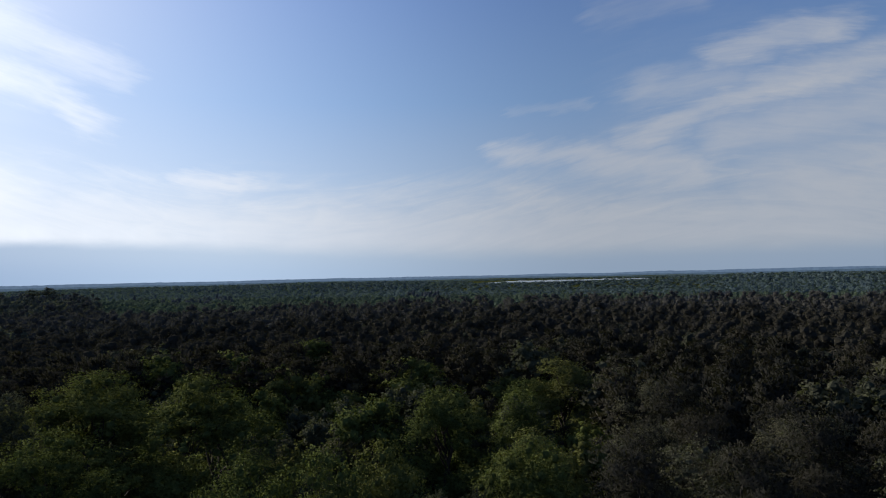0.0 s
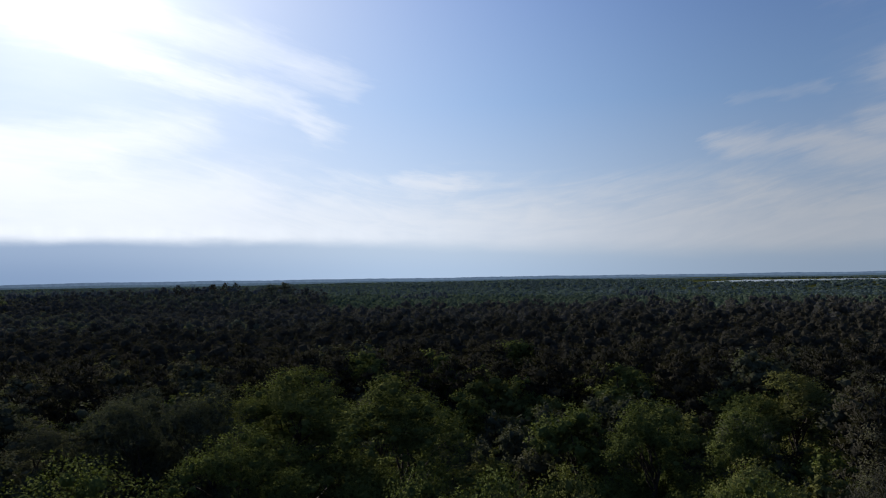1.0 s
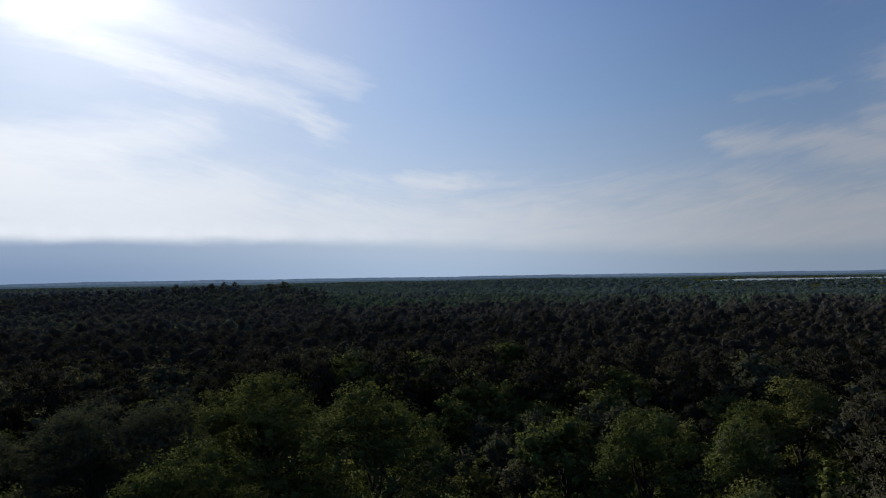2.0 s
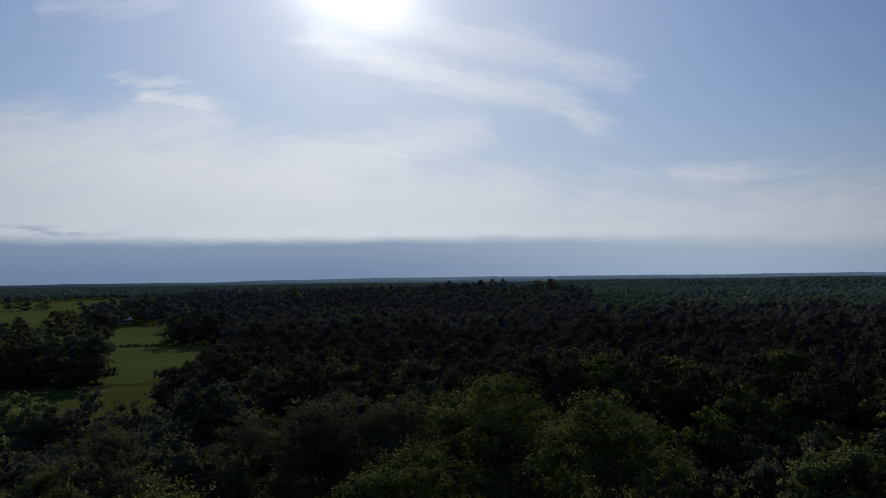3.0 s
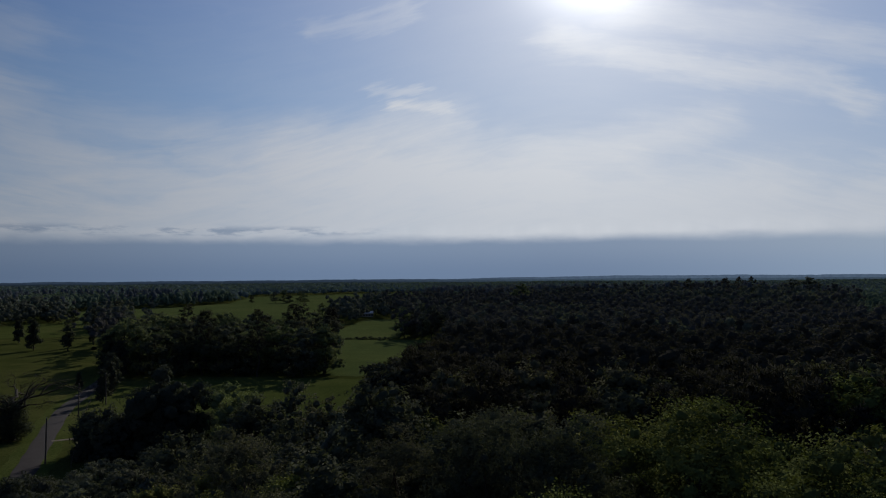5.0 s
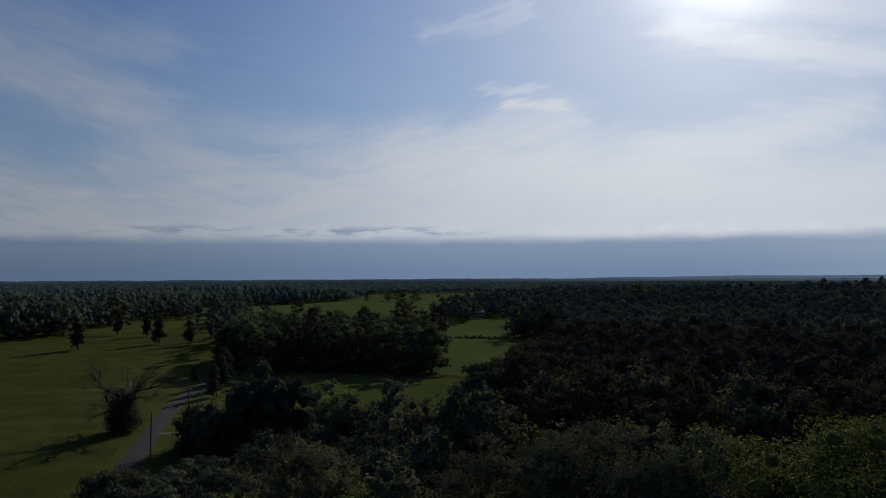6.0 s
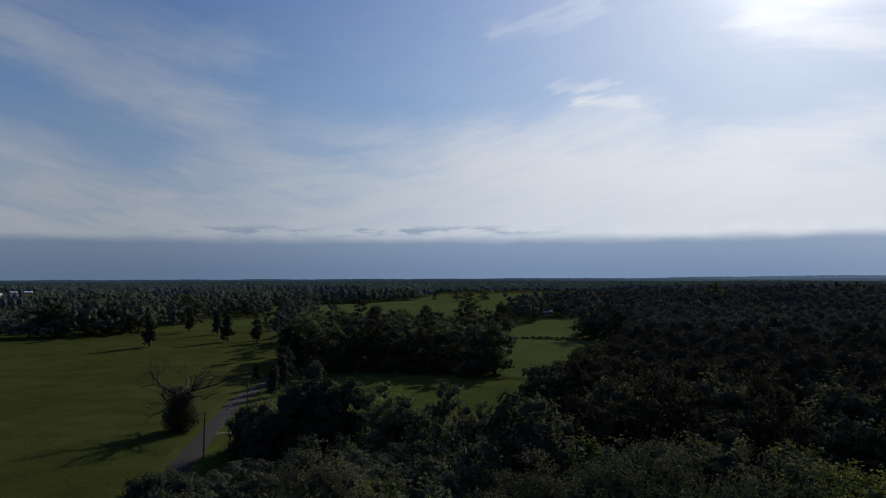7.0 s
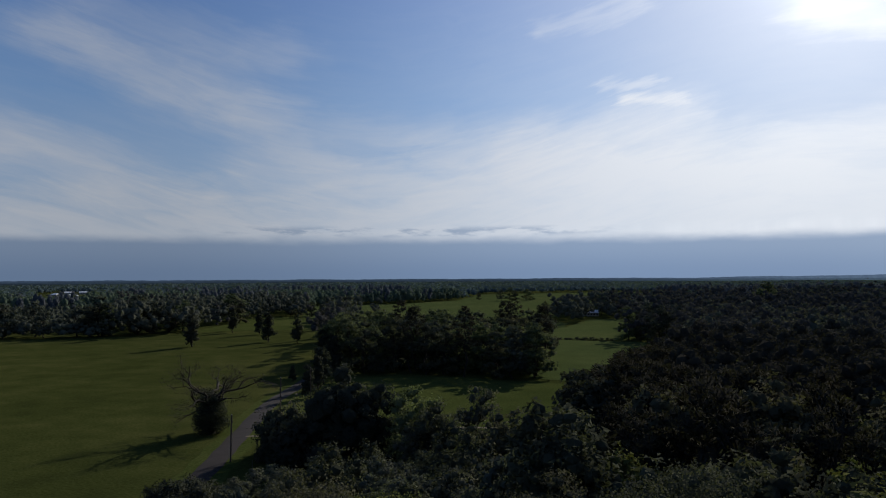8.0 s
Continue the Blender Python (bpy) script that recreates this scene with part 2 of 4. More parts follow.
def leaf_material(name, dark, bright, warm, through_share=0.45, gain=1.0):
    """Thin leaves that let the sun through, varied from tree to tree and from leaf to leaf."""
    m, N = material(name)
    tree = N.n.new("ShaderNodeObjectInfo").outputs["Random"]
    leaf = N.n.new("ShaderNodeNewGeometry").outputs["Random Per Island"]
    patch = N.noise(position(N), 0.11, 2.0)
    c = N.mix(N.ramp(N.math("ADD", N.math("MULTIPLY", leaf, 0.28), N.math("MULTIPLY", patch, 0.9)), 0.25, 0.95), dark, bright)
    c = N.mix(N.math("MULTIPLY", N.ramp(tree, 0.45, 1.0), 0.6), c, warm)
    d = N.n.new("ShaderNodeBsdfDiffuse")
    N.put(d, 0, c)
    t = N.n.new("ShaderNodeBsdfTranslucent")
    N.put(t, 0, N.mix(0.5, c, N.mix(1.0, c, (1.3 * gain, 1.5 * gain, 0.5), "MULTIPLY")))
    mix = N.n.new("ShaderNodeMixShader")
    mix.inputs[0].default_value = through_share
    N.l.new(d.outputs[0], mix.inputs[1])
    N.l.new(t.outputs[0], mix.inputs[2])
    finish(N, mix.outputs[0])
    return m


LEAF = leaf_material("broad_leaves", (0.037, 0.047, 0.017), (0.098, 0.115, 0.037), (0.112, 0.108, 0.039), 0.18)
LEAF_DULL = leaf_material("dull_leaves", (0.037, 0.040, 0.029), (0.070, 0.075, 0.049), (0.080, 0.075, 0.050), 0.24)
LEAF_DARK = leaf_material("evergreen_leaves", (0.027, 0.031, 0.025), (0.052, 0.057, 0.041), (0.054, 0.054, 0.041), 0.18)
# haze lift painted in for the middle distance; copse and grove share it
LEAF_MID_HAZE = leaf_material("hazed_woodland_leaves", (0.052, 0.057, 0.048), (0.092, 0.101, 0.073), (0.100, 0.099, 0.071), 0.26)
# far leaves: haze painted into the base colour, bluer with distance
LEAF_FAR_HAZE = leaf_material("hazed_far_leaves", (0.056, 0.078, 0.058), (0.095, 0.124, 0.082), (0.097, 0.116, 0.080), 0.28)
LEAF_DISTANT_HAZE = leaf_material("hazed_distant_leaves", (0.060, 0.086, 0.092), (0.078, 0.106, 0.106), (0.080, 0.102, 0.104), 0.22)
LEAF_SPRING = leaf_material("young_leaves", (0.056, 0.066, 0.040), (0.120, 0.140, 0.074), (0.124, 0.130, 0.072), 0.40)
NEEDLE = leaf_material("pine_needles", (0.024, 0.024, 0.021), (0.038, 0.037, 0.029), (0.042, 0.038, 0.029), 0.16)
# needles made paler and greyer: middle-distance haze is painted into them
NEEDLE_MID_HAZE = leaf_material("hazed_woodland_needles", (0.046, 0.045, 0.043), (0.074, 0.071, 0.062), (0.080, 0.073, 0.061), 0.22)
# far needles, with blue haze painted into the colour
NEEDLE_FAR_HAZE = leaf_material("hazed_far_needles", (0.058, 0.066, 0.072), (0.082, 0.090, 0.094), (0.086, 0.090, 0.092), 0.18)


def bark_material():
    m, N = material("bark")
    p = position(N)
    grain = N.noise(N.vec("MULTIPLY", p, (6.0, 6.0, 1.2)), 1.0, 4.0, 0.6)
    c = N.colors(grain, [(0.25, (0.016, 0.013, 0.011)), (0.75, (0.058, 0.049, 0.041))])
    finish(N, principled(N, c, 0.9, grain, 0.6, 0.05))
    return m


BARK = bark_material()


def grass_material(name, low, mid_tone, high, dry, seed):
    m, N = material(name)
    p = N.vec("ADD", position(N), (seed * 37.0, seed * 11.0, 0.0))
    big = N.noise(p, 0.012, 4.0, 0.55)
    mid = N.noise(p, 0.09, 4.0, 0.6)
    tuft = N.noise(p, 1.7, 4.0, 0.7)
    c = N.colors(N.math("ADD", N.math("MULTIPLY", big, 0.55), N.math("MULTIPLY", mid, 0.45)), [(0.30, low), (0.46, mid_tone), (0.58, high), (0.74, dry)])
    c = N.mix(N.ramp(tuft, 0.3, 0.75), N.mix(1.0, c, (0.55, 0.58, 0.5), "MULTIPLY"), c)
    d = N.n.new("ShaderNodeBsdfDiffuse")
    N.put(d, 0, c)
    bump = N.n.new("ShaderNodeBump")
    bump.inputs["Strength"].default_value, bump.inputs["Distance"].default_value = 0.35, 0.25
    N.l.new(tuft, bump.inputs["Height"])
    N.l.new(bump.outputs[0], d.inputs["Normal"])
    finish(N, d.outputs[0])
    return m


GRASS = grass_material("pasture_grass", (0.027, 0.033, 0.011), (0.045, 0.052, 0.016), (0.064, 0.068, 0.022), (0.100, 0.090, 0.037), 0.0)
LUSH = grass_material("lush_grass", (0.048, 0.064, 0.024), (0.060, 0.078, 0.029), (0.073, 0.088, 0.033), (0.094, 0.095, 0.043), 3.0)
VERGE = grass_material("verge_grass", (0.038, 0.050, 0.015), (0.052, 0.064, 0.019), (0.066, 0.076, 0.024), (0.092, 0.088, 0.038), 6.0)


def road_material():
    m, N = material("old_asphalt")
    p = position(N)
    grit = N.noise(p, 9.0, 4.0, 0.7)
    wear = N.noise(p, 0.35, 4.0, 0.6)
    c = N.colors(N.math("ADD", N.math("MULTIPLY", wear, 0.7), N.math("MULTIPLY", grit, 0.3)), [
        (0.3, (0.010, 0.0076, 0.008)), (0.7, (0.019, 0.0148, 0.0156))])
    finish(N, principled(N, c, 0.85, grit, 0.3, 0.01))
    return m


ROAD = road_material()


def plain(name, a, b, scale, rough=0.8, metal=0.0, stretch=(1.0, 1.0, 1.0)):
    m, N = material(name)
    g = N.noise(N.vec("MULTIPLY", position(N), stretch), scale, 4.0, 0.6)
    finish(N, principled(N, N.colors(g, [(0.3, a), (0.7, b)]), rough, g, 0.3, 0.01, metal))
    return m


POLE_WOOD = plain("creosoted_pole", (0.05, 0.038, 0.03), (0.12, 0.095, 0.075), 3.0, 0.9, 0.0, (4.0, 4.0, 0.4))
DIRT = plain("sandy_dirt", (0.07, 0.056, 0.038), (0.14, 0.115, 0.082), 0.9, 0.95)


# ---------------------------------------------------------------- ground
def smooth(a, b, v):
    t = np.clip((v - a) / (b - a), 0, 1)
    return t * t * (3 - 2 * t)


def ground_z(x, y):
    """Lie of the land, in metres."""
    x, y = np.asarray(x, float), np.asarray(y, float)
    r = np.hypot(x, y)
    h = 0.0 * x
    wood = smooth(20, 160, x)                       # the wooded side rolls more
    h = h + wood * (3.5 * np.sin(x / 190.0 - 0.4) * np.sin(y / 230.0 + 0.8)) * smooth(80, 260, r)
    h = h + 7.6 * np.maximum(np.exp(-(((x - 210) / 170.0) ** 2 + ((y - 700) / 230.0) ** 2)) - 0.10, 0.0)    # the dark ridge
    right = smooth(0.35, 0.75, x / np.maximum(r, 1.0))
    h = h - 13.0 * smooth(350, 600, r) * right + 13.8 * smooth(1500, 2150, r) * right    # down to the river flats and up again
    return h


def obj(name, verts, faces, mat, parent=None, label="", smoothed=False):
    me = bpy.data.meshes.new(name)
    me.from_pydata(verts, [], faces)
    if smoothed:
        me.shade_smooth()
    me.materials.append(mat)
    ob = new(name, me)
    if parent is not None:
        ob.parent = parent
    if label:
        tagged(ob, label=label)
    return ob


def make_ground():
    rings = np.concatenate([[0.0], np.geomspace(12, 4980, 70)])
    seg = 180
    verts = [(0.0, 0.0, float(ground_z(0, 0)))]
    for r in rings[1:]:
        a = np.arange(seg) * 2 * math.pi / seg
        xs, ys = r * np.sin(a), r * np.cos(a)
        verts += list(zip(xs.tolist(), ys.tolist(), ground_z(xs, ys).tolist()))
    faces = [(0, 1 + (i + 1) % seg, 1 + i) for i in range(seg)]
    for k in range(len(rings) - 2):
        o = 1 + k * seg
        faces += [(o + i, o + (i + 1) % seg, o + seg + (i + 1) % seg, o + seg + i) for i in range(seg)]
    g = obj("ground", verts, faces, GRASS, smoothed=True)
    tagged(g, "rolling green pasture grass with worn patches", "ground", kind="structure")
    return g


make_ground()


def parcel(name, points, mat, label, lift=0.05):
    """A field with a grass of its own, lying on the level ground, with a ragged edge."""
    line = []
    for (x0, y0), (x1, y1) in zip(points, points[1:] + points[:1]):
        n = max(1, int(math.hypot(x1 - x0, y1 - y0) / 4.0))
        for i in range(n):
            x, y = x0 + (x1 - x0) * i / n, y0 + (y1 - y0) * i / n
            w = Vector((x * 0.13, y * 0.13, lift * 50))
            line.append((x + 1.6 * noise.noise(w), y + 1.6 * noise.noise(w + Vector((7, 3, 1))), lift))
    bm = bmesh.new()
    bm.faces.new([bm.verts.new(p) for p in line])
    bmesh.ops.triangulate(bm, faces=bm.faces[:])
    bmesh.ops.recalc_face_normals(bm, faces=bm.faces[:])
    me = bpy.data.meshes.new(name)
    bm.to_mesh(me)
    bm.free()
    me.materials.append(mat)
    return tagged(new(name, me), label, "field", kind="structure")


FAR_PASTURE = ((-300, 548), (-215, 520), (-205, 443), (-150, 345), (-60, 345), (-72, 411), (-90, 540), (-118, 600), (-108, 690), (-80, 760), (-60, 900), (-30, 1100), (0, 1300), (10, 1560), (-235, 1460), (-390, 1300), (-320, 980), (-345, 870), (-415, 770))
PADDOCK = ((-97, 184), (-66, 176), (-38, 178), (-22, 192), (-24, 222), (-30, 259), (-60, 261), (-90, 265), (-110, 232))
SMALL_FIELD = ((-50, 268), (-36, 264), (-24, 300), (-12, 350), (-6, 400), (-12, 409), (-74, 411), (-64, 340))
BACK_FIELD = ((-78, 415), (-42, 416), (-40, 440), (-44, 500), (-54, 600), (-84, 600), (-84, 460))
STRIP_FIELD = ((-290, 404), (-313, 471), (-338, 528), (-330, 572), (-286, 552), (-232, 474), (-212, 446), (-259, 428))
PALE_FIELD = ((-800, 700), (-940, 735), (-960, 840), (-850, 830))
parcel("field_far", FAR_PASTURE, LUSH, "wide bright green pasture behind the grove")
parcel("paddock", PADDOCK, VERGE, "grazed green paddock with worn tufts")
parcel("field_small", SMALL_FIELD, LUSH, "small bright green field beside the pine wood", 0.06)
parcel("field_strip", STRIP_FIELD, VERGE, "rough green strip of pasture behind lone trees", 0.06)
parcel("field_pale", PALE_FIELD, LUSH, "pale green field far off among the woods", 0.06)
parcel("field_back", BACK_FIELD, LUSH, "small bright green field behind a hedge", 0.07)


def ribbon(name, points, width, lift, mat, label, category):
    """A strip that follows the ground along a line of points."""
    pts = [Vector(p) for p in points]
    line = []
    for i in range(len(pts) - 1):
        p0, p1, p2, p3 = pts[max(i - 1, 0)], pts[i], pts[i + 1], pts[min(i + 2, len(pts) - 1)]
        for k in range(8):
            t = k / 8
            line.append(0.5 * ((2 * p1) + (p2 - p0) * t + (2 * p0 - 5 * p1 + 4 * p2 - p3) * t * t + (3 * p1 - p0 - 3 * p2 + p3) * t ** 3))
    line.append(pts[-1])
    verts, faces = [], []
    for i, p in enumerate(line):
        d = (line[min(i + 1, len(line) - 1)] - line[max(i - 1, 0)]).normalized()
        side = Vector((-d.y, d.x))
        for s in (-1, -0.55, 0, 0.55, 1):
            w = width * 0.5 * s * (1 + 0.06 * math.sin(i * 1.7 + s * 3))
            q = p + side * w
            z = float(ground_z(q.x, q.y)) + lift + 0.05 * (1 - s * s) - (0.3 if abs(s) == 1 else 0.0) * lift
            verts.append((q.x, q.y, z))
    for i in range(len(line) - 1):
        for k in range(4):
            faces.append((i * 5 + k + 1, i * 5 + k, i * 5 + k + 5, i * 5 + k + 6))
    return tagged(obj(name, verts, faces, mat, smoothed=True), label, category, kind="structure")


ROAD_LINE = ((-30, 20), (-48, 75), (-62, 110), (-74, 138.5), (-84.2, 161), (-101, 199), (-110, 226), (-126, 275), (-150, 345), (-190, 430), (-240, 540))
ribbon("verge", ROAD_LINE[2:], 8.5, 0.04, VERGE, "mown yellowish grass verge along the road", "verge")
ribbon("road", ROAD_LINE, 4.0, 0.12, ROAD, "narrow worn grey asphalt country road", "road")
ribbon("dirt_track", ((-84, 164), (-75, 171), (-63, 181), (-45, 187), (-30, 190), (-18, 196)), 1.5, 0.08, DIRT, "pale sandy track across the paddock", "track")



def water_material():
    m, N = material("lake_water")
    ripple = N.noise(position(N), 0.8, 3.0, 0.6)
    finish(N, principled(N, (0.05, 0.07, 0.08), 0.12, ripple, 0.15, 0.02))
    m.node_tree.nodes["Principled BSDF"].inputs["Specular IOR Level"].default_value = 0.5
    return m


def lake():
    """Far water in the valley: a bent sheet between ragged shores."""
    verts, n = [], 120
    for i in range(n + 1):
        a = radians(-69.0 + 15.0 * i / n)
        near = 2240 + 90 * noise.noise(Vector((i * 0.16, 1.0, 0)))
        deep = 700 + 260 * noise.noise(Vector((i * 0.22, 5.0, 0))) + 160 * noise.noise(Vector((i * 0.7, 2.0, 0)))
        for r in (near, near + deep * min(1.0, 4.0 * min(i, n - i) / n + 0.1)):
            verts.append((-math.sin(a) * r, math.cos(a) * r, 2.0))
    faces = [(2 * i, 2 * i + 2, 2 * i + 3, 2 * i + 1) for i in range(n)]
    tagged(obj("water", verts, faces, water_material()), "pale lake far off in the valley", "lake", kind="structure")


lake()

import itertools

# ---------------------------------------------------------------- trees
rng = np.random.default_rng(7)


def unit(n):
    v = rng.normal(size=(n, 3))
    return v / np.linalg.norm(v, axis=1)[:, None]


def cards(centres, out, size, long=1.0, loose=0.7, corners=4):
    """One small leaf at each centre, facing roughly outwards."""
    n = len(centres)
    nrm = out + loose * unit(n)
    nrm /= np.linalg.norm(nrm, axis=1)[:, None]
    u = np.cross(nrm, unit(n))
    u /= np.linalg.norm(u, axis=1)[:, None]
    v = np.cross(nrm, u)
    s = (size * rng.uniform(0.6, 1.3, n))[:, None] * 0.5
    if corners == 3:
        q = np.stack([centres - u * s * long * 1.2, centres + u * s * 0.5 - v * s * 0.85, centres + u * s * 0.7 + v * s * 0.75], 1)
        return q.reshape(-1, 3), np.arange(3 * n).reshape(-1, 3)
    bend = nrm * s * rng.uniform(-0.5, 0.5, n)[:, None]
    q = np.stack([centres - u * s * long, centres - v * s * 0.75 + bend, centres + u * s * long, centres + v * s * 0.75 + bend], 1)
    return q.reshape(-1, 3), np.arange(4 * n).reshape(-1, 4)


def mesh_of(name, verts, faces, mat, round_to=None):
    """A mesh out of arrays of corners and faces; round_to softens the leaves towards the swell of their spray."""
    me = bpy.data.meshes.new(name)
    if round_to is not None:
        t = verts[faces]
        flat_n = np.cross(t[:, 1] - t[:, 0], t[:, 2] - t[:, 0])
        flat_n /= np.linalg.norm(flat_n, axis=1)[:, None] + 1e-9
        back = (flat_n * round_to).sum(1) < 0
        faces = np.where(back[:, None], faces[:, ::-1], faces)
        flat_n = np.where(back[:, None], -flat_n, flat_n)
        soft_n = round_to + 0.25 * flat_n
        soft_n /= np.linalg.norm(soft_n, axis=1)[:, None] + 1e-9
    nf, k = faces.shape
    me.vertices.add(len(verts))
    me.vertices.foreach_set("co", np.asarray(verts, np.float32).ravel())
    me.loops.add(nf * k)
    me.loops.foreach_set("vertex_index", faces.astype(np.int32).ravel())
    me.polygons.add(nf)
    me.polygons.foreach_set("loop_start", (np.arange(nf) * k).astype(np.int32))
    me.update(calc_edges=True)
    if round_to is not None:
        me.normals_split_custom_set(np.repeat(soft_n, k, 0).tolist())
    me.materials.append(mat)
    return me


PHI = (1 + 5 ** 0.5) / 2
LUMP = np.array([(s * a, t * b, 0) for s in (-1, 1) for t in (-1, 1) for a, b in ((1, PHI),)], float)
LUMP = np.concatenate([LUMP, LUMP[:, [2, 0, 1]], LUMP[:, [1, 2, 0]]]) / math.hypot(1, PHI)
LUMP_FACES = []
for i, j, k in itertools.combinations(range(12), 3):
    if max(np.linalg.norm(LUMP[i] - LUMP[j]), np.linalg.norm(LUMP[j] - LUMP[k]), np.linalg.norm(LUMP[i] - LUMP[k])) < 1.1:
        turned = np.cross(LUMP[j] - LUMP[i], LUMP[k] - LUMP[i]) @ LUMP[i] > 0
        LUMP_FACES.append((i, j, k) if turned else (i, k, j))
LUMP_FACES = np.array(LUMP_FACES)


def lumps(centres, radii):
    """Uneven dense inner masses of foliage: triangles and the way they swell."""
    n = len(centres)
    d = np.repeat(LUMP[None], n, 0)
    a = rng.uniform(0, 6.28, n)
    d = np.stack([d[..., 0] * np.cos(a)[:, None] - d[..., 1] * np.sin(a)[:, None], d[..., 0] * np.sin(a)[:, None] + d[..., 1] * np.cos(a)[:, None], d[..., 2]], -1)
    v = centres[:, None, :] + d * np.asarray(radii).reshape(n, -1)[:, None, :] * rng.uniform(0.75, 1.12, (n, 12, 1))
    tri = v[:, LUMP_FACES].reshape(-1, 3)
    way = d[:, LUMP_FACES].mean(2).reshape(-1, 3)
    return tri, way


def tube(path, radii, sides=6):
    """Corners and quads of a bent, tapered limb."""
    vs, fs = [], []
    for i, p in enumerate(path):
        d = (Vector(path[min(i + 1, len(path) - 1)]) - Vector(path[max(i - 1, 0)])).normalized()
        u = d.orthogonal().normalized()
        w = d.cross(u)
        for k in range(sides):
            a = k * 2 * math.pi / sides
            vs.append(tuple(Vector(p) + (u * math.cos(a) + w * math.sin(a)) * radii[i]))
    for i in range(len(path) - 1):
        for k in range(sides):
            fs.append((i * sides + k, i * sides + (k + 1) % sides, (i + 1) * sides + (k + 1) % sides, (i + 1) * sides + k))
    return vs, fs


def join(parts):
    vs, fs, o = [], [], 0
    for v, f in parts:
        vs += list(v)
        fs += [tuple(i + o for i in q) for q in f]
        o += len(v)
    return np.array(vs), np.array(fs)


def limb(a, b, r0, r1, sag=0.0, n=4):
    a, b = Vector(a), Vector(b)
    path = []
    for i in range(n + 1):
        t = i / n
        p = a.lerp(b, t)
        p.z += sag * math.sin(math.pi * t)
        p += Vector(rng.normal(size=3)) * 0.04 * (b - a).length * (0 < i < n)
        path.append(p)
    return tube(path, [r0 + (r1 - r0) * i / n for i in range(n + 1)], 6 if r0 > 0.2 else 3)


def broadleaf(height, radius, clumps, leaves, size, mat, bare=0.40, label="", group="", corners=3, spread=1.0, name="broadleaf_tree", puff=1.0, core=0.55):
    """A broad-leaved tree: trunk, forked limbs and a ragged crown of leaf sprays."""
    top = new(name)
    lean = rng.normal(size=2) * height * 0.02
    wood = [limb((0, 0, -0.5), (lean[0], lean[1], height * 0.78), height * 0.016 + 0.06, 0.08, 0, 6)]
    foot = bare * height
    seed = Vector(rng.uniform(0, 90, 3))
    spots = []
    # a heap of domes of uneven height, each built up of billows
    rd = radius * 0.56 * spread
    domes = [(0.0, 0.0, height)]
    slim = radius < 0.28 * height <= 3.5
    tiers = [(0.66, 0.9, 0.3, 4), (0.42, 0.62, 0.4, 5), (0.22, 0.4, 0.4, 5)] if slim else [(0.70, 0.94, 0.55, 6), (0.40, 0.62, 0.80, 5)] + ([(0.16, 0.36, 0.4 if slim else 0.72, 5)] if bare < 0.12 else [])
    for lo, hi, out_by, count in tiers:
        turn_by = rng.uniform(0, 6.28)
        for i in range(count):
            a = turn_by + i * 6.28 / count + rng.normal() * 0.3
            far_out = radius * out_by * rng.uniform(0.6, 1.15)
            domes.append((math.cos(a) * far_out, math.sin(a) * far_out, foot + (height - foot) * rng.uniform(lo, hi)))
    while len(spots) < clumps:
        x, y, z = domes[int(rng.integers(len(domes)))]
        d = Vector(unit(1)[0])
        if d.z < -0.4 or noise.noise(d * 1.7 + seed + Vector((x, y, z))) < -0.30:
            continue
        size_of = min(puff, rd * 0.46) * rng.uniform(0.6, 1.3)
        reach = rd * rng.uniform(0.5, 1.0) ** 0.5 * (1.0 + 0.35 * noise.noise(d * 1.4 + seed)) - size_of * 0.5
        zz = min(max(z - rd * 0.9 + d.z * reach * 0.9, 0.4), height - size_of * 0.6)
        spots.append((lean[0] + x + d.x * reach, lean[1] + y + d.y * reach, zz, size_of))
    for x, y, z, r in spots[::max(1, clumps // 13)]:
        wood.append(limb((lean[0] * 0.6, lean[1] * 0.6, max(min(z - height * 0.22, height * 0.7), height * 0.15)), (x * 0.95, y * 0.95, z), height * 0.005 + 0.025, 0.02, 0.3))
    v, f = join(wood)
    trunk = new("trunk", mesh_of("trunk", v, f, BARK))
    trunk.parent = top
    weights = np.array([q[3] ** 2 for q in spots])
    pick = rng.choice(len(spots), leaves, p=weights / weights.sum())
    q = np.array(spots)[pick]
    d = unit(leaves)
    d[:, 2] = np.where(d[:, 2] < -0.15, -d[:, 2] * 0.8, d[:, 2])
    d /= np.linalg.norm(d, axis=1)[:, None]
    # leaves sit in tufts on the skin of each billow
    tufts = max(1, leaves // 7)
    td, tq = d[:tufts], q[:tufts]
    home = rng.integers(0, tufts, leaves)
    d, q = td[home], tq[home]
    reach = q[:, 3] * rng.uniform(0.55, 1.3, tufts)[home]
    c = q[:, :3] + d * reach[:, None] * np.array([1.12, 1.12, 0.88]) + rng.normal(size=(leaves, 3)) * (0.20 * q[:, 3])[:, None]
    c[:, 2] = np.maximum(c[:, 2], 0.15)
    v, f = cards(c, d * 0.6 + np.array([0, 0, 0.4]), size, 1.0, 0.8, corners)
    axis = np.column_stack([c[:, 0] - lean[0] * 0.6, c[:, 1] - lean[1] * 0.6, c[:, 2] - height * (0.35 + 0.3 * max(bare, 0.0))]) / np.array([radius, radius, height * 0.45])
    swell = d * 0.7 + axis * 0.55 + np.array([0, 0, 0.2])
    if corners == 3:
        few = np.array(spots)
        tri, way_out = lumps(few[:, :3], few[:, 3] * core)
        tri[:, 2] = np.maximum(tri[:, 2], 0.1)
        v, swell = np.concatenate([v, tri]), np.concatenate([swell, way_out * 0.8 + np.array([0, 0, 0.2])])
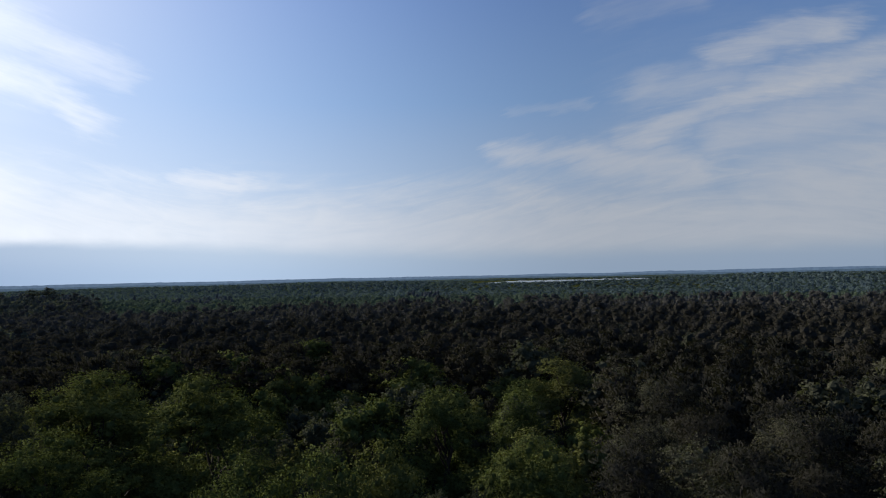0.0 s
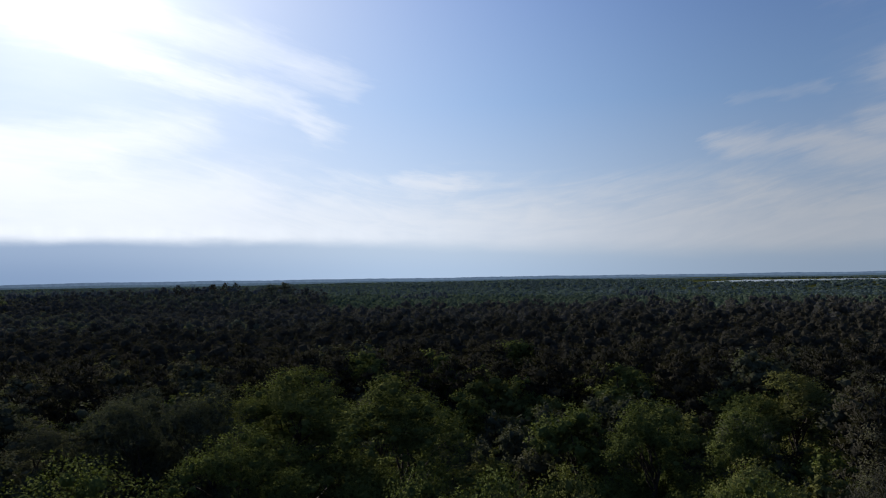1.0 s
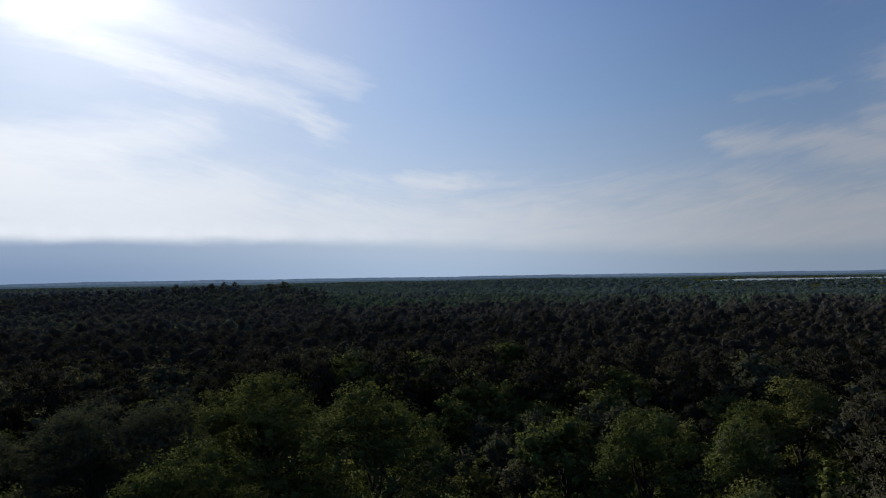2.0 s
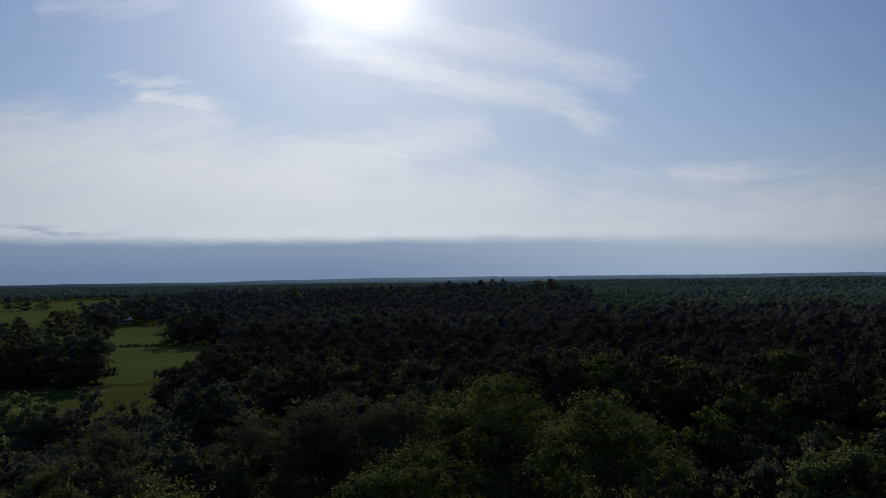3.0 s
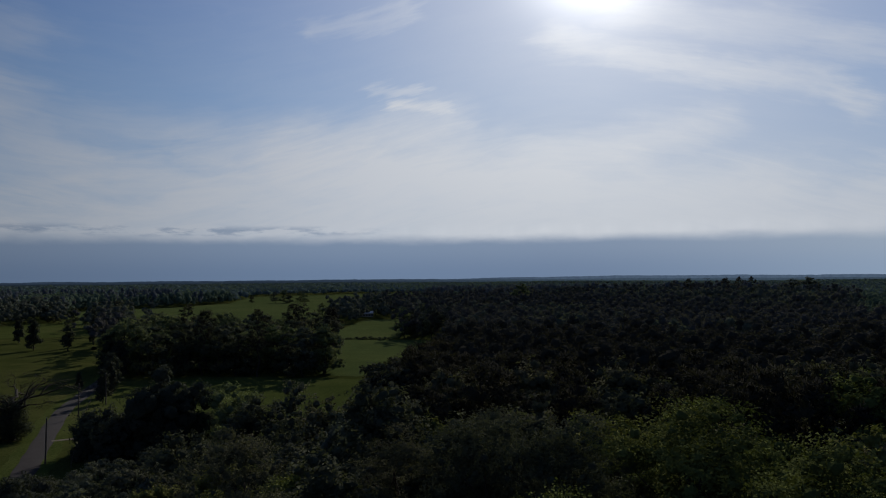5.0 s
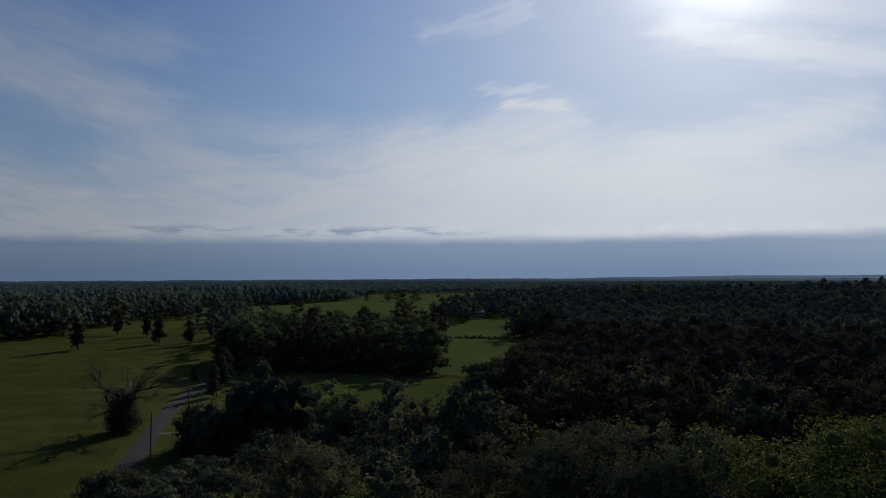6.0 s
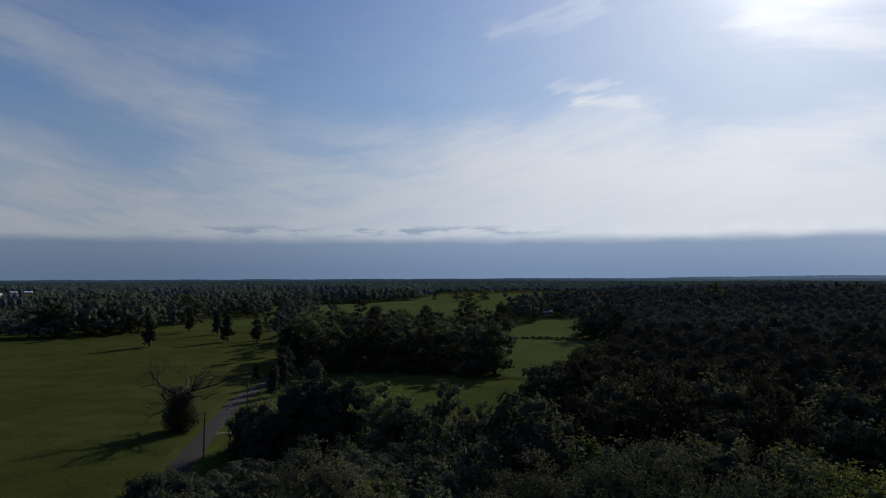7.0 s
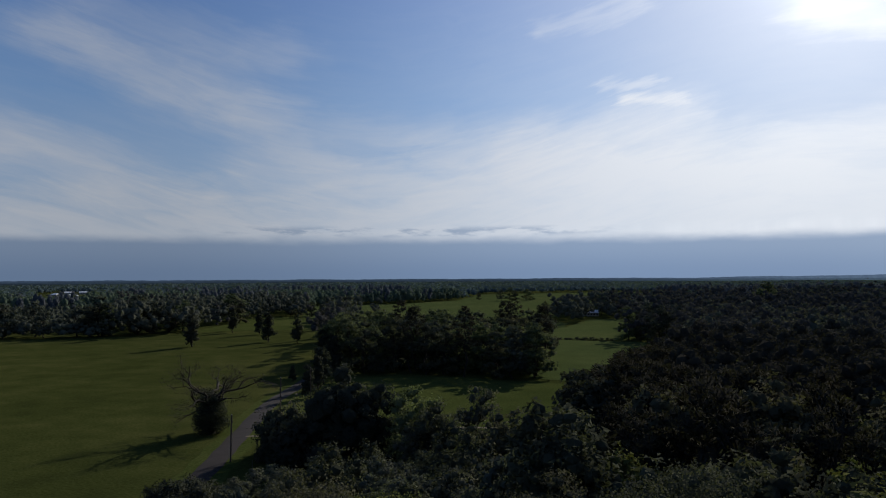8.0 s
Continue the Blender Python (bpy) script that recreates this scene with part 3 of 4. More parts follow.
        f = np.arange(len(v)).reshape(-1, 3)
    swell /= np.linalg.norm(swell, axis=1)[:, None]
    crown = new("crown", mesh_of("crown", v, f, mat, swell))
    crown.parent = top
    tagged(top, label, "tree", group)
    return top


def pine(height, radius, tufts, needles, size, mat, bare=0.45, label="", group=""):
    """A tall pine: a straight trunk, whorls of boughs and tufts of needles."""
    top = new("pine_tree")
    lean = rng.normal(size=2) * 0.35
    wood = [limb((0, 0, -0.5), (lean[0], lean[1], height * 0.97), 0.14 + height * 0.007, 0.04, 0, 7)]
    boughs = max(16, int(tufts / 14))
    ends = []
    for i in range(boughs):
        t = (i + 0.5) / boughs
        z = height * (bare + (0.97 - bare) * t)
        r = radius * (math.sin(math.pi * (0.20 + 0.74 * t)) ** 0.6) * rng.uniform(0.45, 1.15)
        a = i * 2.399963 + rng.normal() * 0.4
        e = (lean[0] * t + math.cos(a) * r, lean[1] * t + math.sin(a) * r, z + r * rng.uniform(0.05, 0.4))
        b = (lean[0] * t, lean[1] * t, z)
        ends.append((b, e))
        if i % 2 == 0:
            wood.append(limb(b, e, 0.05 + 0.02 * (1 - t), 0.015, -0.1, 3))
    v, f = join(wood)
    trunk = new("trunk", mesh_of("trunk", v, f, BARK))
    trunk.parent = top
    pick = rng.integers(0, boughs, tufts)
    b, e = np.array([q[0] for q in ends])[pick], np.array([q[1] for q in ends])[pick]
    t = (1.06 - 0.6 * rng.uniform(0, 1, tufts) ** 1.6)[:, None]
    c = b + (e - b) * t + rng.normal(size=(tufts, 3)) * radius * np.array([0.13, 0.13, 0.09])
    c[0] = (lean[0], lean[1], height)
    # each tuft is a burst of thin blades
    c = np.repeat(c, needles, 0)
    d = unit(len(c))
    d[:, 2] = np.abs(d[:, 2]) * 1.2 + 0.2
    L = (size * rng.uniform(0.7, 1.25, len(c)))[:, None]
    w = np.cross(d, unit(len(c)))
    w /= np.linalg.norm(w, axis=1)[:, None]
    w *= L * (0.15 if size > 0.4 else 0.09)
    q = np.stack([c, c + d * L * 0.9 - w, c + d * L + w], 1).reshape(-1, 3)
    swell = np.column_stack([c[:, 0] - lean[0] * 0.6, c[:, 1] - lean[1] * 0.6, (c[:, 2] - height * 0.62) * 0.25]) / radius + d * 0.5 + np.array([0, 0, 0.3])
    swell /= np.linalg.norm(swell, axis=1)[:, None]
    tips = np.array([p1 for p0, p1 in ends])
    tri, way_out = lumps(tips, np.full(boughs, radius * (0.09 if size > 0.4 else 0.04)) * rng.uniform(0.7, 1.3, boughs))
    q, swell = np.concatenate([q, tri]), np.concatenate([swell, way_out])
    crown = new("crown", mesh_of("crown", q, np.arange(len(q)).reshape(-1, 3), mat, swell))
    crown.parent = top
    tagged(top, label, "tree", group)
    return top


FIELDS = (
    # great pasture beside the road
    ((-60, 96), (-79, 138), (-97, 182), (-113, 218), (-128, 262), (-150, 310), (-178, 372), (-205, 443), (-259, 425), (-287, 398), (-292, 367), (-314, 349), (-350, 327), (-520, 250), (-620, 60), (-420, -40), (-190, -30), (-95, 40)),
    # strip behind the first row of trees
    STRIP_FIELD, PALE_FIELD,
    FAR_PASTURE, PADDOCK, SMALL_FIELD, BACK_FIELD,
    # verge and copse between the road and the wood, planted singly
    ((-60, 96), (-79, 138), (-97, 182), (-66, 178), (-38, 182), (-18, 190), (-14, 150), (-13, 112), (-40, 100), (-46, 70), (-52, 70)),
    # open ground between the pine wood and the small fields
    ((-22, 192), (-7, 197), (-4, 230), (-8, 300), (-13, 398), (-44, 285), (-30, 259)),
    # low edge of the pine wood, planted singly
    ((-14, 100), (-46, 285), (-12, 285), (-7, 150), (-1, 104)),
    # hedge bank between the small fields
    ((-82, 394), (-36, 394), (-36, 416), (-82, 416)),
    # verge between the road and the grove
    ((-97, 180), (-113, 218), (-130, 264), (-146, 316), (-128, 300), (-108, 262), (-88, 256), (-94, 200)),
    # the grove, planted singly
    ((-140, 286), (-110, 262), (-90, 258), (-34, 258), (-44, 316), (-60, 345), (-150, 345)),
)
# pale fields and water far off, where the woods stop: heading from, heading to, nearer and farther edge
CLEARINGS = ((-68.5, -53.5, 2200, 3000), (43.5, 47.6, 860, 1800), (48, 53, 1050, 1250), (33, 38, 1500, 1700), (-84, -72, 2450, 2800))


def inside(poly, x, y):
    p = np.array(poly, float)
    q = np.roll(p, -1, 0)
    r = np.zeros(np.shape(x), bool)
    for (x0, y0), (x1, y1) in zip(p, q):
        c = ((y0 > y) != (y1 > y)) & (x < (x1 - x0) * (y - y0) / (y1 - y0 + 1e-12) + x0)
        r ^= c
    return r


def in_clearing(x, y):
    a, d = np.degrees(np.arctan2(-x, y)), np.hypot(x, y)
    r = np.zeros(np.shape(x), bool)
    for a0, a1, d0, d1 in CLEARINGS:
        r |= (a > a0) & (a < a1) & (d > d0) & (d < d1)
    return r


def in_field(x, y):
    r = np.zeros(np.shape(x), bool)
    for f in FIELDS:
        r |= inside(f, x, y)
    r |= in_clearing(x, y)
    # the road itself
    P = np.array(ROAD_LINE, float)
    for a, b in zip(P[:-1], P[1:]):
        ab = b - a
        t = np.clip(((x - a[0]) * ab[0] + (y - a[1]) * ab[1]) / (ab @ ab), 0, 1)
        r |= np.hypot(x - a[0] - t * ab[0], y - a[1] - t * ab[1]) < 4.5
    return r


# kinds of tree, built once
GREEN = "leafy broad-leaved tree with fresh green spring crown"
DULL = "broad-leaved tree with dull olive crown in the woods"
PINE = "tall dark pine with open brownish-green crown"
NEAR_GROUP, PINE_GROUP = "trees of the near wood", "pines of the near wood"
TALL = {}


def kind(height, made):
    TALL[made.name] = height
    return made


NEAR = [kind(20, broadleaf(20, 4.8, 170, 25000, 0.16, LEAF, 0.30, GREEN, NEAR_GROUP, puff=0.9, core=0.34)),
        kind(21, broadleaf(21, 5.4, 200, 28000, 0.16, LEAF, 0.28, GREEN, NEAR_GROUP, puff=0.9, core=0.34)),
        kind(19, broadleaf(19, 4.2, 150, 23000, 0.16, LEAF, 0.25, GREEN, NEAR_GROUP, puff=0.85, core=0.34)),
        kind(17, broadleaf(17, 4.3, 140, 20000, 0.135, LEAF_DULL, 0.35, DULL, NEAR_GROUP, puff=0.8, core=0.3))]
NEAR_DULL = [kind(20, broadleaf(20, 4.5, 170, 24000, 0.135, LEAF_DULL, 0.28, DULL, NEAR_GROUP, puff=0.8, core=0.3)), NEAR[3]]
MID = [kind(20, broadleaf(20, 4.5, 85, 4300, 0.38, LEAF, 0.28, GREEN, NEAR_GROUP, puff=1.15)),
       kind(21, broadleaf(21, 5.1, 100, 4800, 0.38, LEAF, 0.28, GREEN, NEAR_GROUP, puff=1.15)),
       kind(19, broadleaf(19, 3.9, 76, 3900, 0.38, LEAF, 0.25, GREEN, NEAR_GROUP, puff=1.1))]
MID_DULL = [kind(19, broadleaf(19, 4.3, 76, 3600, 0.38, LEAF_DULL, 0.32, DULL, NEAR_GROUP, puff=1.1)),
            kind(18, broadleaf(18, 3.9, 70, 3400, 0.38, LEAF_DULL, 0.3, DULL, NEAR_GROUP, puff=1.1))]
NEAR_PINES = [kind(21, pine(21, 3.4, 1500, 10, 0.30, NEEDLE, 0.38, label=PINE, group=PINE_GROUP)),
              kind(22, pine(22, 3.7, 1600, 10, 0.30, NEEDLE, 0.42, label=PINE, group=PINE_GROUP))]
PINES = [kind(23, pine(23, 3.5, 400, 7, 0.56, NEEDLE, label=PINE, group=PINE_GROUP)),
         kind(24, pine(24, 3.9, 420, 7, 0.56, NEEDLE, 0.5, label=PINE, group=PINE_GROUP)),
         kind(22, pine(22, 3.2, 370, 7, 0.56, NEEDLE, 0.4, label=PINE, group=PINE_GROUP))]
LOW = [kind(11, broadleaf(11, 3.6, 84, 5200, 0.32, LEAF_MID_HAZE, 0.06, name="copse_tree", puff=1.25)),
       kind(12, broadleaf(12, 3.4, 80, 5200, 0.32, LEAF_MID_HAZE, 0.10, name="copse_tree", puff=1.2)),
       kind(10, broadleaf(10, 3.9, 84, 5200, 0.32, LEAF_DULL, 0.02, name="copse_tree", puff=1.3))]
FRESH = [kind(13, broadleaf(13, 4.4, 120, 9000, 0.30, LEAF_SPRING, 0.06, name="spring_tree", puff=1.3))]
OAK = [kind(16, broadleaf(16, 6.2, 120, 14000, 0.40, LEAF_DARK, -0.02, name="oak_tree", puff=1.7, core=0.8)),
       kind(15, broadleaf(15, 5.8, 110, 13000, 0.40, LEAF_DARK, -0.02, name="oak_tree", puff=1.6, core=0.8))]
HEDGE = [kind(5, broadleaf(5, 3.4, 44, 1000, 0.5, LEAF_DARK, -0.02, name="hedge_bush", puff=1.3))]
BUSH = [kind(7, broadleaf(7, 4.2, 90, 7000, 0.34, LEAF_DARK, -0.02, name="bush", puff=1.1))]
GROVE = [kind(20, broadleaf(20, 5.2, 115, 3500, 0.48, LEAF_SPRING, 0.04, name="grove_tree", puff=1.2)),
         kind(19, broadleaf(19, 4.7, 115, 3300, 0.48, LEAF_DULL, 0.02, name="grove_tree", puff=1.2)),
         kind(20, broadleaf(20, 5.0, 115, 3300, 0.48, LEAF_MID_HAZE, 0.06, name="grove_tree", puff=1.2))]
GROVE_GREEN = [kind(19, broadleaf(19, 5.2, 115, 3700, 0.48, LEAF_SPRING, 0.02, name="grove_tree", puff=1.2))]
IVY = [kind(12, broadleaf(12, 3.2, 110, 5500, 0.42, LEAF_DARK, 0.0, name="ivy_clad_tree", puff=1.2)),
       kind(12, broadleaf(12, 2.9, 110, 5500, 0.40, LEAF_DULL, 0.05, name="ivy_clad_tree", puff=0.9))]
used = set()
stems = []


def plant(kinds, x, y, top_z=None, scale=None, wide=1.0, label="", group=""):
    """A copy of one of the kinds, standing on the ground, its top at top_z."""
    ob = kinds[int(rng.integers(len(kinds)))]
    tall = TALL[ob.name]
    z = float(ground_z(x, y))
    s = scale if scale else ((top_z - z) / tall if top_z else rng.uniform(0.88, 1.1))
    m = pose(x, y, z, rng.normal() * 1.5, rng.normal() * 1.5, rng.uniform(0, 360))
    made = copy_thing(ob, m) if ob.name in used else ob
    used.add(ob.name)
    made.matrix_basis = m
    made.scale = (s * wide, s * wide, s)
    stems.append((x, y, 3.4 * s * wide))
    return tagged(made, label, group=group)


# crowns that can be told apart one by one: place, height of the top, breadth
for x, y, z, wide in ((11.2, 27.6, 22.5, 0.8), (14.5, 23.5, 23.2, 0.8), (19, 24, 22, 0.8), (22.4, 70, 24, 1.3), (78, 42, 21.5, 1.35), (35, 21.4, 20.2, 1.0), (49.5, 41, 21, 1.15), (26, 53, 24, 1.2),
                      (10.2, 52.6, 21.5, 1.1), (-6.2, 35, 24.4, 1.0), (30, 18.4, 21.5, 0.9), (20.3, 66, 24.3, 1.2), (56, 36, 20, 1.0), (72, 46, 19, 1.1)):
    plant(NEAR[:3], x, y, z + 0.3, wide=wide)
for x, y, z, wide in ((5.6, 71.7, 23.2, 1.0), (10.3, 69, 22.6, 1.0), (12.3, 70.5, 23, 1.0), (-13.4, 67.2, 22.2, 0.9), (7, 77.7, 22.3, 1.0), (-2.6, 79.6, 20, 1.1)):
    plant(NEAR_DULL[:1], x, y, z + 0.3, wide=wide)
for x, y, z in ((60.5, 99, 21.5), (89, 86.6, 18.6), (33.8, 70.4, 21.9), (16, 84.4, 20.3), (51.6, 105, 21.8), (81, 101, 22), (117, 74, 20), (77, 71.6, 20), (84, 78, 19), (66, 92, 19)):
    plant(MID, x, y, z + 0.2, wide=1.2)
for x, y, z in ((9.3, 88, 21), (-7, 99.7, 21.2), (-4.4, 95.4, 21), (4, 85.7, 19.8), (-9.5, 73.7, 19)):
    plant(MID_DULL, x, y, z, wide=1.15)


def clear(x, y, gap=1.0):
    return all((x - a) ** 2 + (y - b) ** 2 > (gap * r + 1.2) ** 2 for a, b, r in stems)


def cap(x, y):
    """How high the wood stands: it steps down towards the road."""
    if y > 98:
        return float(np.interp(x, (-22, -12, -4, 2), (12.0, 14.5, 19.0, 25.0)))
    return float(np.interp(x, (-48, -30, -12, -6), (7.0, 12.0, 19.0, 25.0)))


# the near wood, tree by tree
EYE_LINE = ((-19.5, -13), (0, 0), (7, 22), (7.6, 32))
NEAR_EDGE = 125.0
step = 6.0
spots = []
for gx in np.arange(-60, 130, step):
    for gy in np.arange(-10, 138, step):
        x, y = gx + rng.uniform(-2.2, 2.2), gy + rng.uniform(-2.2, 2.2)
        d = math.hypot(x - 2, y - 10)
        bearing = math.degrees(math.atan2(-x - 14, y + 10))
        if d > NEAR_EDGE or in_field(np.array(x), np.array(y)) or not -92 < bearing < 52:
            continue
        if min(math.hypot(x - a, y - b) for a, b in EYE_LINE) < 11:
            continue
        way_off = min(math.hypot(x - a, y - b) for a, b in EYE_LINE)
        spots.append((d, x, y, way_off))
spots.sort()
for d, x, y, way_off in spots:
    # pines to the right of the way and beyond the broad-leaved belt
    piny = (x > 2.05 * y + 7) or (y > 104 and x > -12) or math.hypot(x + 19, y + 13) > 128
    if not clear(x, y, 0.62 if piny else 0.95):
        continue
    k, high = rng.uniform(), cap(x, y)
    if piny and high > 20:
        ob = plant((NEAR_PINES if way_off < 52 else PINES) if k < 0.88 else (NEAR_DULL if way_off < 60 else MID_DULL), x, y, top_z=float(rng.uniform(18.5, 22.5)), wide=1.15)
    elif way_off < 43:
        ob = plant(NEAR_DULL if k < 0.85 else NEAR[:3], x, y, top_z=min(rng.uniform(9.0, 14.5), high * rng.uniform(0.8, 1.0)))
    else:
        ob = plant(MID if k < 0.44 else (MID_DULL if k < 0.92 else PINES), x, y, top_z=min(rng.uniform(12.5, 19.5), high * rng.uniform(0.75, 1.0)))

# the copse by the road and the trees round the paddock: kind, x, y, top
OLIVE, YELLOW = "small olive-green tree beside the paddock", "yellow-green spring tree by the sandy track"
for kinds, x, y, z, wide, text in (
        (LOW, -37, 113.7, 12.2, 1.0, OLIVE), (FRESH, -41.5, 151, 14.0, 1.0, YELLOW), (LOW, -30.5, 152, 14.5, 0.75, OLIVE),
        (LOW, -34, 142, 12.6, 1.1, OLIVE), (LOW, -26, 130, 12.6, 1.1, OLIVE), (LOW, -21, 136, 13.6, 1.05, OLIVE), (LOW, -15, 122, 13.0, 0.9, OLIVE), (LOW, -16, 134, 12.8, 1.0, OLIVE),
        (LOW, -12, 134, 15.0, 0.9, OLIVE), (LOW, -37, 146, 11.0, 1.0, OLIVE), (LOW, -25, 143, 11.0, 1.0, OLIVE),
        (LOW, -10, 112, 14.5, 0.9, OLIVE), (LOW, -11, 104, 15.5, 0.9, OLIVE), (LOW, -22, 116, 12.0, 1.0, OLIVE)):
    plant(kinds, x, y, top_z=z, wide=wide, label=text, group="trees of the copse")
# dark edge of the pine wood
for x, y, z in ((-10.5, 150, 17.6), (-6, 146, 19.6), (-7.5, 157, 19.4), (-2.5, 140, 20.5), (-4, 151, 20.6), (-9, 164, 19.0), (-3.5, 164, 20.4), (-12.5, 171, 16.5), (-7, 174, 19.5), (-1, 158, 21.0), (-5, 134, 18.4), (-1.5, 128, 19.8), (-3, 120, 18.0), (1, 118, 20.2), (0.5, 134, 20.8), (-11, 183, 17.5), (-4, 184, 19.6)):
    plant(PINES, x, y, top_z=z, wide=1.2)
for x, y, z in ((-14.5, 152, 15.4), (-18.5, 174, 14.8), (-16.5, 163, 15.6), (-11, 141, 15.6), (-12.5, 158, 17.4), (-9, 146, 17.2)):
    plant(IVY[:1], x, y, top_z=z, wide=1.25, label="dense dark tree at the edge of the pine wood", group="dark trees of the wood edge")
# the rest of the copse steps down towards the paddock
COPSE = ((-52, 100), (-60, 118), (-54, 132), (-44, 138), (-40, 146), (-22, 142), (-16, 138), (-14, 100), (-40, 96))
for gx in np.arange(-64, -12, 5.2):
    for gy in np.arange(96, 168, 5.6):
        x, y = gx + rng.uniform(-1.8, 1.8), gy + rng.uniform(-1.8, 1.8)
        if inside(COPSE, np.array(x), np.array(y)) and clear(x, y, 0.6):
            z = max(3.5, min(29.0 * (1 - (y - 32) / 149.0), float(np.interp(x, (-62, -40, -25), (4.5, 8.5, 11.5)))) * rng.uniform(0.75, 1.0))
            plant(LOW, x, y, top_z=z, wide=1.0 + max(0, 8 - z) * 0.06, label=OLIVE, group="trees of the copse")
BIG_OAK = "dense dark evergreen oak beside the road"
for x, y, z, wide in ((-54.5, 150, 16.8, 1.0), (-50, 154, 14.0, 0.9), (-59, 153, 12.5, 1.0)):
    plant(OAK, x, y, top_z=z, wide=wide, label=BIG_OAK, group="dark oaks by the road")
for x, y, z, wide in ((-66, 151.5, 10.0, 0.95), (-70, 154, 7.5, 0.8), (-62, 147, 8.5, 0.95), (-61, 141, 4.5, 0.9), (-56, 112, 6.5, 0.9), (-60, 118, 6.0, 0.9), (-61.5, 113.5, 6.5, 0.9), (-52, 105, 7.5, 1.0)):
    plant(BUSH, x, y, top_z=z, wide=wide, label="dense dark bush beside the asphalt road", group="bushes by the road")

# the grove between the pastures
for gx in np.arange(-136, -36, 7.4):
    for gy in np.arange(266, 345, 11.0):
        x, y = gx + rng.uniform(-2.2, 2.2), gy + rng.uniform(-3, 3)
        if inside(FIELDS[-1], np.array(x), np.array(y)) and x < -43 - (y - 264) * 0.19:
            green, u = x < -92, rng.uniform()
            plant(GROVE_GREEN if green and u < 0.65 else (GROVE if u < 0.9 else PINES), x, y, top_z=(17.0 + 5.0 * noise.noise(Vector((x * 0.06, y * 0.05, 1.0))) + rng.uniform(-2.5, 2.0)) if u < 0.9 else 22.5, wide=1.15,
                  label="tall tree of a dense grove between pastures", group="trees of the grove")

# single trees out in the pasture, and along its edges
LONE = "lone ivy-clad tree standing in the open pasture"
for x, y, z, wide in ((-226, 326, 15, 1.05), (-206, 359, 15, 0.95), (-188, 357, 14.5, 0.95), (-192, 388, 18, 0.6), (-240, 402, 14, 0.9), (-262, 408, 15, 0.9)):
    plant(IVY, x, y, top_z=z, wide=wide, label=LONE, group="single trees of the pasture")
for x, y, z, wide in ((-97, 211, 9, 0.9), (-101, 224, 10, 1.0), (-106, 236, 11, 1.0), (-113, 248, 10, 1.1), (-117, 262, 13, 1.1), (-126, 272, 14, 1.0), (-118, 238, 5, 1.0)):
    plant(IVY[:1], x, y, top_z=z, wide=wide, label="leafy tree on the verge of the road", group="trees of the road verge")


# trees at the edge of the small fields, and groups out in the far pasture
for x, y, z, wide in ((-36, 419, 17.5, 0.9), (-33, 428, 15, 1.0), (-39, 470, 16, 0.9), (-44, 520, 15, 0.9), (-30, 414, 10.5, 0.9), (-26, 408, 14.5, 0.9), (-21, 412, 18.5, 0.9), (-28, 446, 17, 0.9), (-30, 480, 17, 0.9), (-34, 520, 15, 0.9), (-44, 558, 15, 0.9), (-28, 435, 19, 0.9), (-17, 404, 16, 0.9), (-11, 408, 18, 0.9), (-6, 402, 15, 1.0)):
    plant(GROVE, x, y, top_z=z, wide=wide, label="dark tree at the corner of a small field", group="trees of the field edge")
for x, y, z, wide in ((-262, 985, 15, 1.5), (-252, 990, 18, 1.4), (-242, 980, 14, 1.5), (-232, 1000, 16, 1.4), (-224, 992, 12, 1.5), (-300, 1010, 11, 1.5), (-130, 655, 12, 0.9), (-122, 648, 16, 1.0), (-112, 642, 15.5, 1.0), (-112, 668, 17, 1.1), (-86, 664, 19, 1.0), (-76, 660, 21, 1.0), (-140, 690, 9, 1.0), (-120, 634, 9, 1.0)):
    plant(GROVE, x, y, top_z=z, wide=wide, label="tree of a small group in the far pasture", group="trees of the far pasture")


# tall trees along the far side of the great pasture and behind its strip
EDGE = "tall leafy tree on the far edge of the pasture"
for (x0, y0), (x1, y1), n in (((-440, 283), (-352, 328), 10), ((-352, 328), (-300, 372), 8), ((-300, 380), (-297, 404), 3), ((-312, 470), (-345, 530), 6), ((-332, 580), (-276, 560), 6), ((-262, 520), (-226, 478), 5)):
    for i in range(n):
        t = (i + rng.uniform(0.2, 0.8)) / n
        x, y = x0 + (x1 - x0) * t - rng.uniform(0, 9), y0 + (y1 - y0) * t + rng.uniform(3, 12)
        plant(GROVE, x, y, top_z=float(rng.uniform(16, 24)) if y < 500 else float(rng.uniform(12, 18)), wide=1.35, label=EDGE, group="trees of the pasture edge")


# tall trees that stand out over the far woods
for x, y, z, wide in ((35, 560, 28.5, 1.1), (292, 690, 30.5, 1.5), (284, 700, 29.0, 1.3), (205, 640, 30.0, 1.0), (222, 660, 30.5, 1.0), (178, 650, 29.5, 1.0), (240, 680, 30.5, 1.0)):
    plant(GROVE if x in (35, 292, 284) else PINES, x, y, top_z=z, wide=wide, label="tall tree standing above the distant woods", group="tall trees of the ridge")

